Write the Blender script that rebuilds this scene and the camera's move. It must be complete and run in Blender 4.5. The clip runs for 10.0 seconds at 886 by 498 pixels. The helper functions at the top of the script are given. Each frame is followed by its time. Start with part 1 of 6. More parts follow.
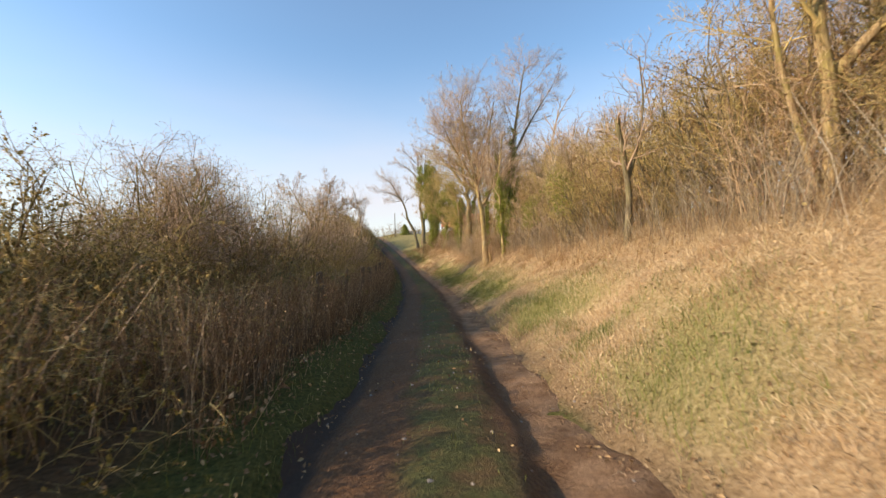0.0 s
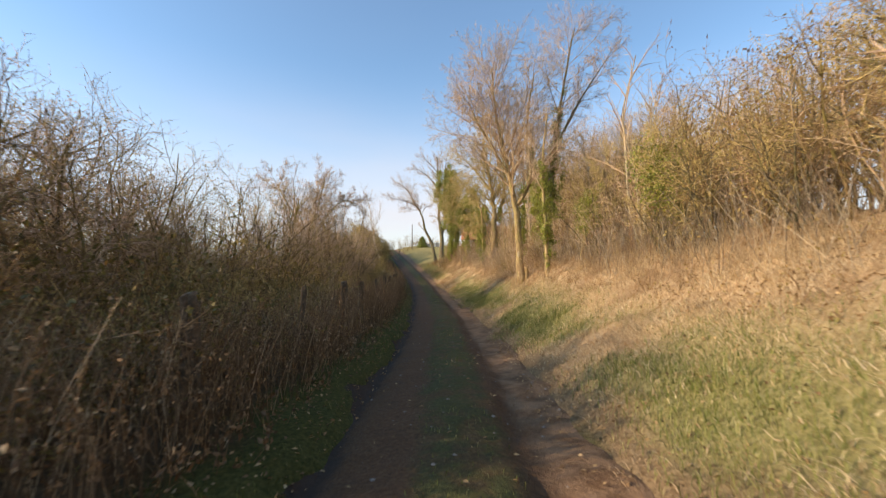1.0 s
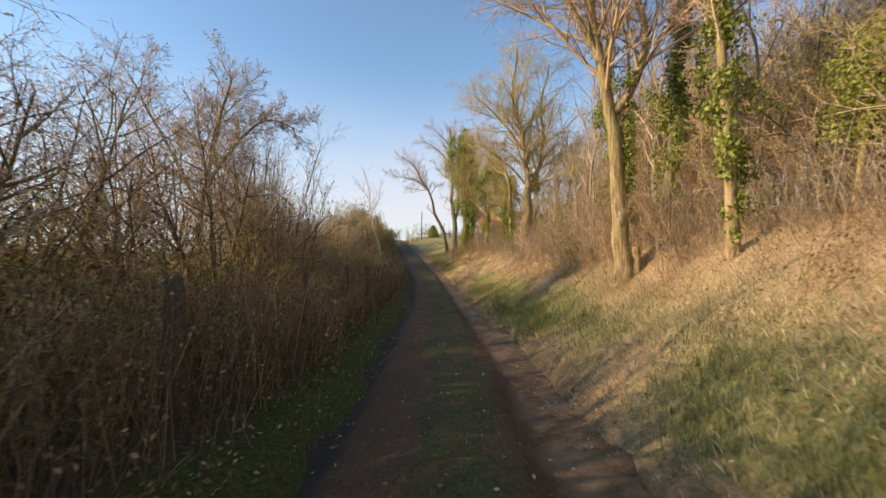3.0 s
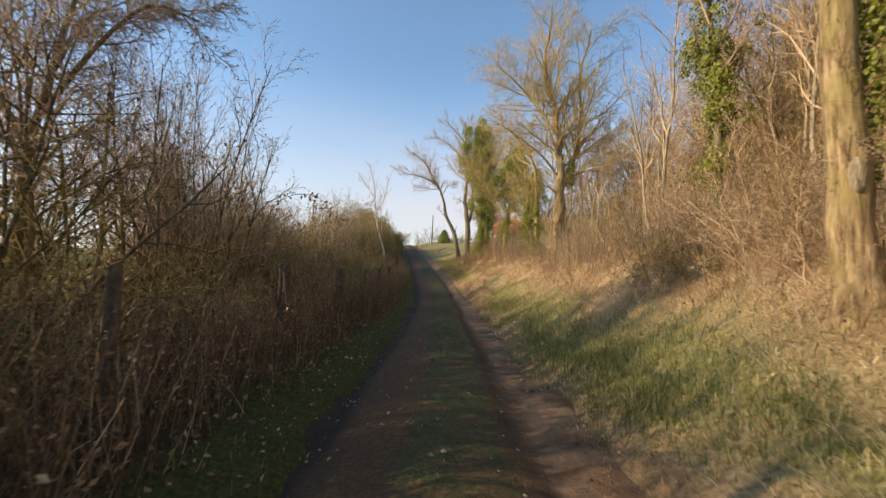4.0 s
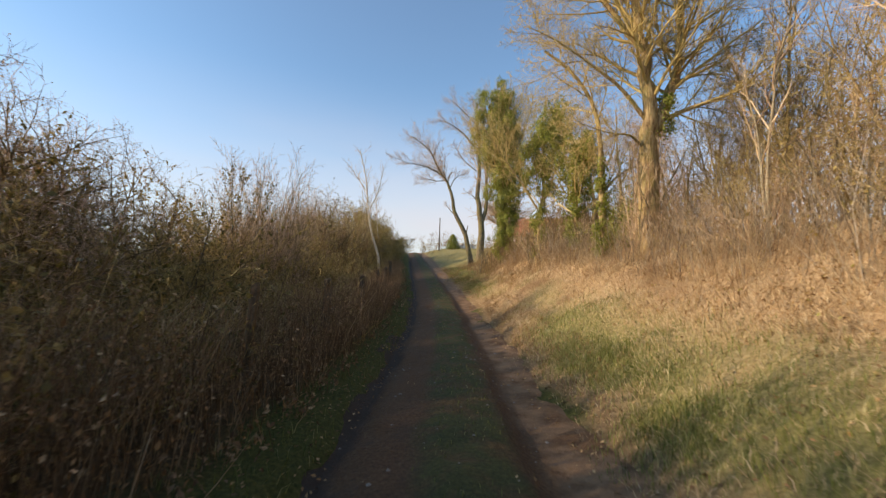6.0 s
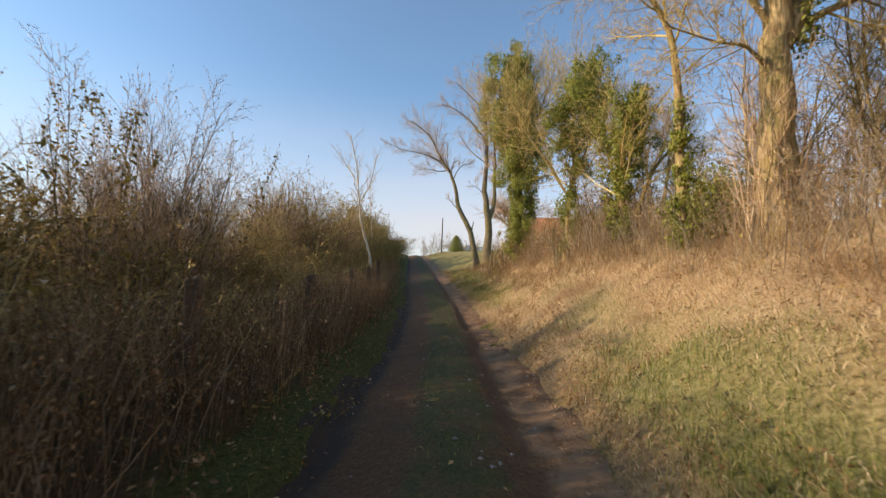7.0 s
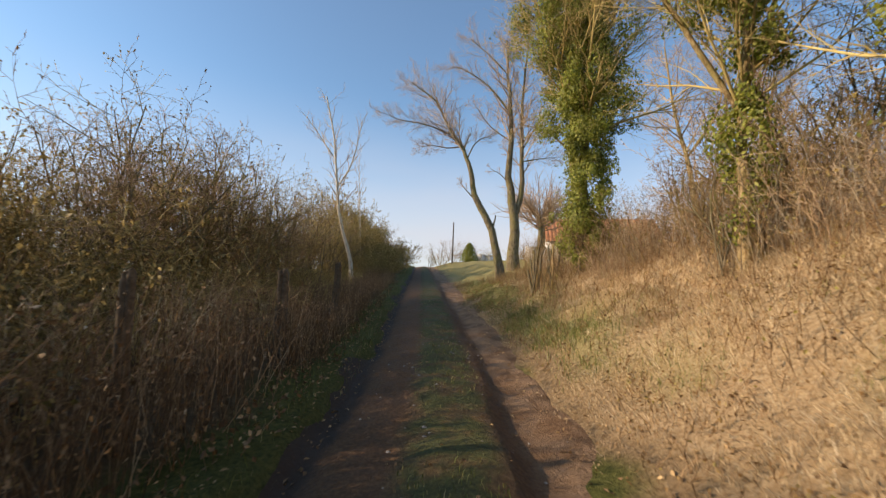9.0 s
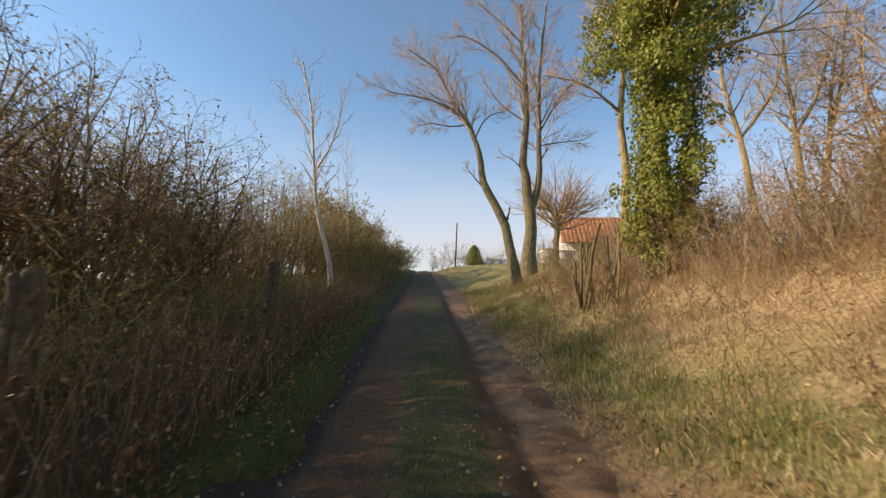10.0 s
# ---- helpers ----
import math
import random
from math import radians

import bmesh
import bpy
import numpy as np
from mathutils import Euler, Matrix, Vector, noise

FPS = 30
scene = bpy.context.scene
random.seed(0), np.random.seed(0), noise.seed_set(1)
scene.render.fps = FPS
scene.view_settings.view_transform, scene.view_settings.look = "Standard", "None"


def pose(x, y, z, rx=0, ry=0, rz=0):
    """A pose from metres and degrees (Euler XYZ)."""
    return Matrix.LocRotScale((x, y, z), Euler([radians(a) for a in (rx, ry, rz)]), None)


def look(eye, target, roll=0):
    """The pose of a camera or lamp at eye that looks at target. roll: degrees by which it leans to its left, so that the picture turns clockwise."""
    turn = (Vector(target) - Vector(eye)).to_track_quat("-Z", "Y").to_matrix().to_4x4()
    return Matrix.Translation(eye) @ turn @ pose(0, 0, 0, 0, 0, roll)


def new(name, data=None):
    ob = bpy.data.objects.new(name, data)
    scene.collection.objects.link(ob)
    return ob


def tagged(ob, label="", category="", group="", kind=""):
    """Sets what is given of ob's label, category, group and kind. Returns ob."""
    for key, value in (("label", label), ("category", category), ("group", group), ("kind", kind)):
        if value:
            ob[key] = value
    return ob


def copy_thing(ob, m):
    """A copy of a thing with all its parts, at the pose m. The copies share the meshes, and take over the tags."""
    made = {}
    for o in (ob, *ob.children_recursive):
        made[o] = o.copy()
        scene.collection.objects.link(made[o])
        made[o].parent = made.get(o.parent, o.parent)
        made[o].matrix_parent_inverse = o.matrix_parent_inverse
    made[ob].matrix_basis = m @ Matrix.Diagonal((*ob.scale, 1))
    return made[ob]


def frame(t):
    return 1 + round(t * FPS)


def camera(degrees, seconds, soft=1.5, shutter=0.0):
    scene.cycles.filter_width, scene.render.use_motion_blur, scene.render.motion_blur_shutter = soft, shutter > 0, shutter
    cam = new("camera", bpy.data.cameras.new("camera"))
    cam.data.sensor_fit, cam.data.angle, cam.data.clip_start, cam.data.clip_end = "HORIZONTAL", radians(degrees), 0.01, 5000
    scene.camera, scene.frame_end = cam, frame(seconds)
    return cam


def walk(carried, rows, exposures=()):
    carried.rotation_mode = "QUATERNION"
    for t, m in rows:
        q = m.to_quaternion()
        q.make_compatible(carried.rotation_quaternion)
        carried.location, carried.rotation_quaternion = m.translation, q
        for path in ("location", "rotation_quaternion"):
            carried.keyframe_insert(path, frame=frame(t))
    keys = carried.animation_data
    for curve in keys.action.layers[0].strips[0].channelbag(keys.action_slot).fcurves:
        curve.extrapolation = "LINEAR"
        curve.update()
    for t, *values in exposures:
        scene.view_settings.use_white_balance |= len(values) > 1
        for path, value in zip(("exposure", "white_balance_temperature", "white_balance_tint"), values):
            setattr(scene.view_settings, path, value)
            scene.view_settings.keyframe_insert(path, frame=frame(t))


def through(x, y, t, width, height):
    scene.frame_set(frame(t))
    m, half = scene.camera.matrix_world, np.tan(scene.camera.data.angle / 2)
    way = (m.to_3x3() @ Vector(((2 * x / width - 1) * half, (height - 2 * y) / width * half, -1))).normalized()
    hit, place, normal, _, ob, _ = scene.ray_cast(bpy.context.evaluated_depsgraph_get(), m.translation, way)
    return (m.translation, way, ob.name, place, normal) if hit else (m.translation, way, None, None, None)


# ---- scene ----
cam = camera(91.8, 10.0, soft=1.35, shutter=0.15)
PATH = [
    (0, (0.159, 1.246, 1.561), (0.15, 3.246, 1.571), -1.4),
    (0.5, (0.126, 3.847, 1.475), (0.07, 5.846, 1.505), -1.4),
    (1, (0.013, 6.601, 1.426), (-0.083, 8.597, 1.507), -0.0),
    (1.5, (-0.071, 9.038, 1.392), (-0.174, 11.034, 1.468), 1.6),
    (2, (-0.219, 11.532, 1.264), (-0.332, 13.529, 1.297), 1.8),
    (2.5, (-0.316, 13.735, 1.216), (-0.444, 15.731, 1.257), 0.8),
    (2.7, (-0.353, 14.632, 1.181), (-0.498, 16.627, 1.219), 0.1),
    (3.8, (-0.59, 19.645, 1.009), (-0.81, 21.629, 1.131), 2.2),
    (4, (-0.687, 20.488, 1.017), (-0.9, 22.475, 1.105), 2.4),
    (4.5, (-0.872, 22.499, 1.016), (-1.087, 24.485, 1.116), 1.9),
    (5, (-1.074, 24.562, 1.018), (-1.293, 26.548, 1.104), 2.5),
    (5.5, (-1.295, 26.448, 1.015), (-1.519, 28.432, 1.133), 2.4),
    (5.7, (-1.381, 27.18, 1.018), (-1.617, 29.162, 1.132), 2.1),
    (6.8, (-1.882, 32.011, 0.897), (-2.158, 33.981, 1.096), 1.4),
    (7, (-1.941, 32.831, 0.939), (-2.213, 34.807, 1.09), 2.1),
    (7.5, (-2.181, 34.825, 0.925), (-2.48, 36.798, 1.053), 1.7),
    (8, (-2.476, 36.966, 0.943), (-2.787, 38.936, 1.094), 2.3),
    (8.5, (-2.745, 38.964, 0.99), (-3.054, 40.931, 1.174), 1.8),
    (9, (-3.033, 41.127, 1.083), (-3.358, 43.089, 1.295), 2.2),
    (9.5, (-3.345, 42.967, 1.159), (-3.677, 44.927, 1.376), 2.3),
    (10, (-3.678, 45.148, 1.303), (-4.015, 47.105, 1.536), 2.3),
]
walk(cam, [(t, look(eye, target, roll)) for t, eye, target, roll in PATH], exposures=((0.0, 0.57, 7500, 20), (4.5, 0.38, 7500, 20), (7.5, 0.34, 7500, 20), (10.0, 0.28, 7500, 20)))

# ---- sun and sky ----
SUN_EL, SUN_FROM = radians(22.0), Vector((-0.965, -0.26, 0)).normalized()
sun_dir = SUN_FROM * math.cos(SUN_EL) + Vector((0, 0, math.sin(SUN_EL)))
sun = new("sun", bpy.data.lights.new("sun", "SUN"))
sun.data.energy, sun.data.angle, sun.data.color = 4.4, radians(0.6), (1.0, 0.86, 0.665)
sun.matrix_basis = look(sun_dir * 80, (0, 0, 0))
world = bpy.data.worlds.new("sky")
scene.world = world
world.use_nodes = True
wn, wl = world.node_tree.nodes, world.node_tree.links
sky = wn.new("ShaderNodeTexSky")
sky.sky_type, sky.sun_disc = "NISHITA", False
sky.sun_elevation, sky.sun_rotation = SUN_EL, math.atan2(SUN_FROM.x, SUN_FROM.y)
sky.air_density, sky.dust_density, sky.ozone_density = 1.0, 0.4, 0.7
coord = wn.new("ShaderNodeTexCoord")
stretch = wn.new("ShaderNodeMapping")
stretch.inputs["Scale"].default_value = (1.0, 1.0, 4.0)
cloud = wn.new("ShaderNodeTexNoise")
cloud.inputs["Scale"].default_value, cloud.inputs["Detail"].default_value = 1.5, 4.0
parts = wn.new("ShaderNodeSeparateXYZ")
low = wn.new("ShaderNodeMapRange")
low.interpolation_type = "SMOOTHSTEP"
for key, val in (("From Min", 0.44), ("From Max", 0.03), ("To Min", 0.03), ("To Max", 0.85)):
    low.inputs[key].default_value = val
thin = wn.new("ShaderNodeMapRange")
for key, val in (("From Min", 0.25), ("From Max", 0.75), ("To Min", 0.45), ("To Max", 1.15)):
    thin.inputs[key].default_value = val
veil = wn.new("ShaderNodeMath")
veil.operation, veil.use_clamp = "MULTIPLY", True
cloud_mix = wn.new("ShaderNodeMix")
cloud_mix.data_type = "RGBA"
cloud_mix.inputs["B"].default_value = (3.9, 4.15, 4.7, 1)
wl.new(coord.outputs["Generated"], stretch.inputs["Vector"])
wl.new(stretch.outputs["Vector"], cloud.inputs["Vector"])
wl.new(coord.outputs["Generated"], parts.inputs["Vector"])
wl.new(parts.outputs["Z"], low.inputs["Value"])
wl.new(cloud.outputs["Fac"], thin.inputs["Value"])
wl.new(low.outputs["Result"], veil.inputs[0])
wl.new(thin.outputs["Result"], veil.inputs[1])
wl.new(veil.outputs[0], cloud_mix.inputs["Factor"])
tint = wn.new("ShaderNodeMix")
tint.data_type, tint.blend_type = "RGBA", "MULTIPLY"
tint.inputs["Factor"].default_value, tint.inputs["B"].default_value = 1.0, (0.735, 1.115, 1.325, 1)
wl.new(sky.outputs["Color"], tint.inputs["A"])
wl.new(tint.outputs["Result"], cloud_mix.inputs["A"])
wl.new(cloud_mix.outputs["Result"], wn["Background"].inputs["Color"])
wn["Background"].inputs["Strength"].default_value = 0.145


# ---- materials ----
def ramp_node(nt, stops):
    node = nt.nodes.new("ShaderNodeValToRGB")
    while len(node.color_ramp.elements) < len(stops):
        node.color_ramp.elements.new(0.5)
    for el, (pos, col) in zip(node.color_ramp.elements, stops):
        el.position, el.color = pos, (*col, 1)
    return node


def noise_node(nt, scale, detail=4.0, rough=0.55, stretch=None):
    tc = nt.nodes.new("ShaderNodeTexCoord")
    tex = nt.nodes.new("ShaderNodeTexNoise")
    tex.inputs["Scale"].default_value, tex.inputs["Detail"].default_value = scale, detail
    tex.inputs["Roughness"].default_value = rough
    if stretch:
        m = nt.nodes.new("ShaderNodeMapping")
        m.inputs["Scale"].default_value = stretch
        nt.links.new(tc.outputs["Object"], m.inputs["Vector"])
        nt.links.new(m.outputs["Vector"], tex.inputs["Vector"])
    else:
        nt.links.new(tc.outputs["Object"], tex.inputs["Vector"])
    return tex.outputs["Fac"]


def mix_node(nt, fac, a, b, mode="MIX"):
    node = nt.nodes.new("ShaderNodeMix")
    node.data_type, node.blend_type = "RGBA", mode
    for key, val in (("Factor", fac), ("A", a), ("B", b)):
        if isinstance(val, bpy.types.NodeSocket):
            nt.links.new(val, node.inputs[key])
        elif key == "Factor":
            node.inputs[key].default_value = val
        else:
            node.inputs[key].default_value = (*val, 1)
    return node.outputs["Result"]


def range_node(nt, value, lo, hi, a=0.0, b=1.0):
    node = nt.nodes.new("ShaderNodeMapRange")
    node.interpolation_type = "SMOOTHSTEP"
    for key, val in (("From Min", lo), ("From Max", hi), ("To Min", a), ("To Max", b)):
        node.inputs[key].default_value = val
    nt.links.new(value, node.inputs["Value"])
    return node.outputs["Result"]


def math_node(nt, op, a, b):
    node = nt.nodes.new("ShaderNodeMath")
    node.operation = op
    for i, val in enumerate((a, b)):
        if isinstance(val, bpy.types.NodeSocket):
            nt.links.new(val, node.inputs[i])
        else:
            node.inputs[i].default_value = val
    return node.outputs[0]


def start_mat(name, rough=0.8, spec=0.3):
    mat = bpy.data.materials.new(name)
    mat.use_nodes = True
    nt = mat.node_tree
    bsdf = nt.nodes["Principled BSDF"]
    bsdf.inputs["Roughness"].default_value = rough
    bsdf.inputs["Specular IOR Level"].default_value = spec
    return mat, nt, bsdf


def bump(nt, bsdf, height, strength, dist):
    node = nt.nodes.new("ShaderNodeBump")
    node.inputs["Strength"].default_value, node.inputs["Distance"].default_value = strength, dist
    nt.links.new(height, node.inputs["Height"])
    nt.links.new(node.outputs["Normal"], bsdf.inputs["Normal"])


def bark_mat(name, dark, mid, pale, moss=None, scale=9.0):
    """Ridged bark with grain along the trunk and patches of lichen."""
    mat, nt, bsdf = start_mat(name, 0.9, 0.15)
    grain = noise_node(nt, scale * 2.2, 7.0, 0.7, (1.0, 1.0, 0.16))
    blotch = noise_node(nt, 1.9, 5.0, 0.65)
    r = ramp_node(nt, [(0.36, dark), (0.5, mid), (0.66, pale)])
    nt.links.new(grain, r.inputs["Fac"])
    col = r.outputs["Color"]
    if moss:
        col = mix_node(nt, range_node(nt, blotch, 0.42, 0.68, 0.0, 0.75), col, moss)
    nt.links.new(col, bsdf.inputs["Base Color"])
    bump(nt, bsdf, grain, 1.0, 0.05)
    return mat


def island_mat(name, stops, rough=0.75, spec=0.2, through=0.0, patch=None, patch_scale=0.5):
    """A mass of small pieces, each with a tint of its own; through: share of light let through thin leaves."""
    mat, nt, bsdf = start_mat(name, rough, spec)
    geo = nt.nodes.new("ShaderNodeNewGeometry")
    r = ramp_node(nt, stops)
    nt.links.new(geo.outputs["Random Per Island"], r.inputs["Fac"])
    col = r.outputs["Color"]
    if patch:
        col = mix_node(nt, range_node(nt, noise_node(nt, patch_scale, 3.0), 0.45, 0.65, 0.0, 0.8), col, patch)
    nt.links.new(col, bsdf.inputs["Base Color"])
    if through:
        thin = nt.nodes.new("ShaderNodeBsdfTranslucent")
        nt.links.new(col, thin.inputs["Color"])
        mixer = nt.nodes.new("ShaderNodeMixShader")
        mixer.inputs[0].default_value = through
        nt.links.new(bsdf.outputs[0], mixer.inputs[1])
        nt.links.new(thin.outputs[0], mixer.inputs[2])
        nt.links.new(mixer.outputs[0], nt.nodes["Material Output"].inputs["Surface"])
    return mat


BARK_TAN = bark_mat("bark_tan", (0.125, 0.0808, 0.0418), (0.374, 0.261, 0.13), (0.594, 0.45, 0.24), (0.318, 0.269, 0.0869))
BARK_GREY = bark_mat("bark_grey", (0.067, 0.054, 0.034), (0.174, 0.14, 0.088), (0.314, 0.263, 0.168), (0.213, 0.185, 0.063))
BARK_PALE = bark_mat("bark_pale", (0.16, 0.125, 0.077), (0.42, 0.345, 0.219), (0.6, 0.52, 0.353), None, 14.0)
BARK_DARK = bark_mat("bark_dark", (0.09, 0.0632, 0.0296), (0.224, 0.153, 0.0745), (0.412, 0.289, 0.143), (0.269, 0.227, 0.0638))
BARK_BIRCH = bark_mat("bark_birch", (0.30, 0.25, 0.18), (0.60, 0.53, 0.41), (0.78, 0.71, 0.58), None, 12.0)
TWIG_GREY = island_mat("twig_grey", [(0, (0.208, 0.143, 0.0936)), (0.6, (0.499, 0.357, 0.239)), (1, (0.738, 0.557, 0.379))])
TWIG_TAN = island_mat("twig_tan", [(0, (0.22, 0.135, 0.0812)), (0.6, (0.511, 0.353, 0.203)), (1, (0.787, 0.602, 0.378))])
TWIG_RED = island_mat("twig_red", [(0, (0.17, 0.0994, 0.0458)), (0.6, (0.323, 0.2, 0.0972)), (1, (0.464, 0.305, 0.154))])
TWIG_OLIVE = island_mat("twig_olive", [(0, (0.227, 0.168, 0.0607)), (0.6, (0.501, 0.373, 0.141)), (1, (0.713, 0.55, 0.23))])
DULL_LEAF = island_mat("dull_leaf", [(0, (0.185, 0.142, 0.0528)), (0.6, (0.383, 0.292, 0.109)), (1, (0.613, 0.465, 0.192))], 0.6, 0.25, 0.4)
DEAD_STALK = island_mat("dead_stalk", [(0, (0.113, 0.0672, 0.0353)), (0.6, (0.265, 0.163, 0.0837)), (0.92, (0.451, 0.299, 0.158)), (1, (0.678, 0.493, 0.288))])
STRAW = island_mat("straw", [(0, (0.356, 0.248, 0.134)), (0.4, (0.604, 0.459, 0.263)), (1, (0.819, 0.67, 0.436))], 0.6, 0.3, 0.2, patch=(0.367, 0.233, 0.129), patch_scale=0.9)
GREEN_BLADE = island_mat("green_blade", [(0, (0.0616, 0.0842, 0.0173)), (0.5, (0.149, 0.181, 0.0389)), (0.8, (0.257, 0.265, 0.0756)), (1, (0.451, 0.389, 0.184))], 0.5, 0.35, 0.25)
# drier grass, and a brighter copy of GREEN_BLADE painted for the sunlit bank
SUNLIT_BLADE = island_mat("sunlit_blade", [(0, (0.092, 0.12, 0.0247)), (0.45, (0.193, 0.225, 0.0522)), (0.75, (0.313, 0.315, 0.104)), (1, (0.534, 0.47, 0.237))], 0.55, 0.3, 0.3)
BROWN_LEAF = island_mat("brown_leaf", [(0, (0.14, 0.0756, 0.0324)), (0.5, (0.292, 0.173, 0.0702)), (0.85, (0.4, 0.27, 0.103)), (1, (0.356, 0.335, 0.0832))], 0.6, 0.3, 0.25)
OCHRE_LEAF = island_mat("ochre_leaf", [(0, (0.2, 0.13, 0.039)), (0.5, (0.34, 0.24, 0.073)), (1, (0.45, 0.36, 0.138))], 0.6, 0.3, 0.3)
BRAMBLE_LEAF = island_mat("bramble_leaf", [(0, (0.0914, 0.0802, 0.0235)), (0.55, (0.197, 0.163, 0.0421)), (0.85, (0.309, 0.248, 0.0645)), (1, (0.45, 0.259, 0.0842))], 0.45, 0.4, 0.2)
IVY_LEAF = island_mat("ivy_leaf", [(0, (0.0831, 0.107, 0.0159)), (0.45, (0.202, 0.233, 0.0338)), (0.85, (0.355, 0.377, 0.0603)), (1, (0.509, 0.486, 0.139))], 0.5, 0.3, 0.35, patch=(0.248, 0.25, 0.0434), patch_scale=1.6)
BANK_STEM = island_mat("bank_stem", [(0, (0.151, 0.113, 0.081)), (0.5, (0.335, 0.27, 0.184)), (0.85, (0.497, 0.416, 0.286)), (1, (0.734, 0.637, 0.475))])
LITTER = island_mat("litter", [(0, (0.135, 0.075, 0.036)), (0.6, (0.33, 0.203, 0.09)), (1, (0.6, 0.42, 0.207))], 0.7, 0.25)


def ground_mat():
    """Straw-covered bank with green patches, turf and bare soil, by the distance across the lane."""
    mat, nt, bsdf = start_mat("turf_and_straw", 0.95, 0.1)
    at = nt.nodes.new("ShaderNodeAttribute")
    at.attribute_name = "across"
    wob = noise_node(nt, 0.7, 4.0)
    u = math_node(nt, "ADD", at.outputs["Fac"], math_node(nt, "MULTIPLY", math_node(nt, "SUBTRACT", wob, 0.5), 1.3))
    fine = noise_node(nt, 22.0, 6.0, 0.7)
    straw = ramp_node(nt, [(0.28, (0.209, 0.13, 0.066)), (0.5, (0.45, 0.312, 0.167)), (0.75, (0.659, 0.505, 0.301))])
    turf = ramp_node(nt, [(0.3, (0.035, 0.043, 0.013)), (0.55, (0.105, 0.107, 0.031)), (0.8, (0.215, 0.185, 0.069))])
    # turf again, drier, with the bank's sunlight put into a brighter ramp
    sunlit_turf = ramp_node(nt, [(0.28, (0.10, 0.10, 0.035)), (0.5, (0.25, 0.235, 0.085)), (0.78, (0.43, 0.375, 0.18))])
    soil = ramp_node(nt, [(0.3, (0.068, 0.043, 0.022)), (0.6, (0.148, 0.097, 0.051)), (0.8, (0.245, 0.167, 0.088))])
    for r in (straw, turf, soil, sunlit_turf):
        nt.links.new(fine, r.inputs["Fac"])
    gr = nt.nodes.new("ShaderNodeAttribute")
    gr.attribute_name = "green"
    bank = mix_node(nt, gr.outputs["Fac"], straw.outputs["Color"], sunlit_turf.outputs["Color"])
    worn = mix_node(nt, 0.4, soil.outputs["Color"], straw.outputs["Color"])
    bank = mix_node(nt, range_node(nt, u, 1.5, 2.1), worn, bank)
    left = mix_node(nt, range_node(nt, u, -2.3, -1.75), soil.outputs["Color"], turf.outputs["Color"])
    far_left = mix_node(nt, range_node(nt, u, -12.0, -8.5), turf.outputs["Color"], left)
    col = mix_node(nt, range_node(nt, u, 1.1, 1.5), far_left, bank)
    top = mix_node(nt, range_node(nt, u, 7.0, 10.0), col, turf.outputs["Color"])
    at2 = nt.nodes.new("ShaderNodeAttribute")
    at2.attribute_name = "along"
    far = range_node(nt, at2.outputs["Fac"], 52.0, 62.0)
    nt.links.new(mix_node(nt, math_node(nt, "MULTIPLY", far, range_node(nt, u, 1.4, 2.4)), top, mix_node(nt, 0.2, sunlit_turf.outputs["Color"], straw.outputs["Color"])), bsdf.inputs["Base Color"])
    bump(nt, bsdf, fine, 0.9, 0.05)
    return mat


def road_mat():
    """Trodden earth with two bare wheel tracks and a grassy strip between them."""
    mat, nt, bsdf = start_mat("trodden_earth", 0.85, 0.25)
    at = nt.nodes.new("ShaderNodeAttribute")
    at.attribute_name = "across"
    wob = noise_node(nt, 1.1, 4.0)
    u = math_node(nt, "ADD", at.outputs["Fac"], math_node(nt, "MULTIPLY", math_node(nt, "SUBTRACT", wob, 0.5), 0.45))
    fine = noise_node(nt, 26.0, 7.0, 0.7)
    coarse = noise_node(nt, 3.0, 4.0)
    earth = ramp_node(nt, [(0.25, (0.058, 0.032, 0.017)), (0.5, (0.14, 0.074, 0.035)), (0.75, (0.235, 0.138, 0.068))])
    turf = ramp_node(nt, [(0.3, (0.035, 0.038, 0.013)), (0.55, (0.085, 0.09, 0.028)), (0.8, (0.16, 0.15, 0.06))])
    for r in (earth, turf):
        nt.links.new(fine, r.inputs["Fac"])
    damp_shade = mix_node(nt, range_node(nt, coarse, 0.5, 0.7, 0.0, 0.45), earth.outputs["Color"], (0.085, 0.056, 0.036))
    strip = math_node(nt, "SUBTRACT", range_node(nt, u, -0.38, -0.12), range_node(nt, u, 0.42, 0.68))
    strip = math_node(nt, "MULTIPLY", strip, range_node(nt, coarse, 0.36, 0.58, 0.35, 1.0))
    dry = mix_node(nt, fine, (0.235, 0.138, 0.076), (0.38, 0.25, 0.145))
    damp_shade = mix_node(nt, math_node(nt, "MULTIPLY", range_node(nt, u, 0.68, 1.05), range_node(nt, coarse, 0.35, 0.62, 0.15, 0.85)), damp_shade, dry)
    # damp left rut, its deep shade painted in as a dark strip
    damp_shade = mix_node(nt, range_node(nt, u, -0.85, -1.02, 0.0, 0.8), damp_shade, (0.048, 0.036, 0.028))
    edge = range_node(nt, u, -1.35, -1.5)
    col = mix_node(nt, math_node(nt, "MAXIMUM", strip, edge), damp_shade, turf.outputs["Color"])
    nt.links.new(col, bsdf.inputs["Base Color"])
    bump(nt, bsdf, math_node(nt, "ADD", fine, coarse), 0.8, 0.05)
    return mat


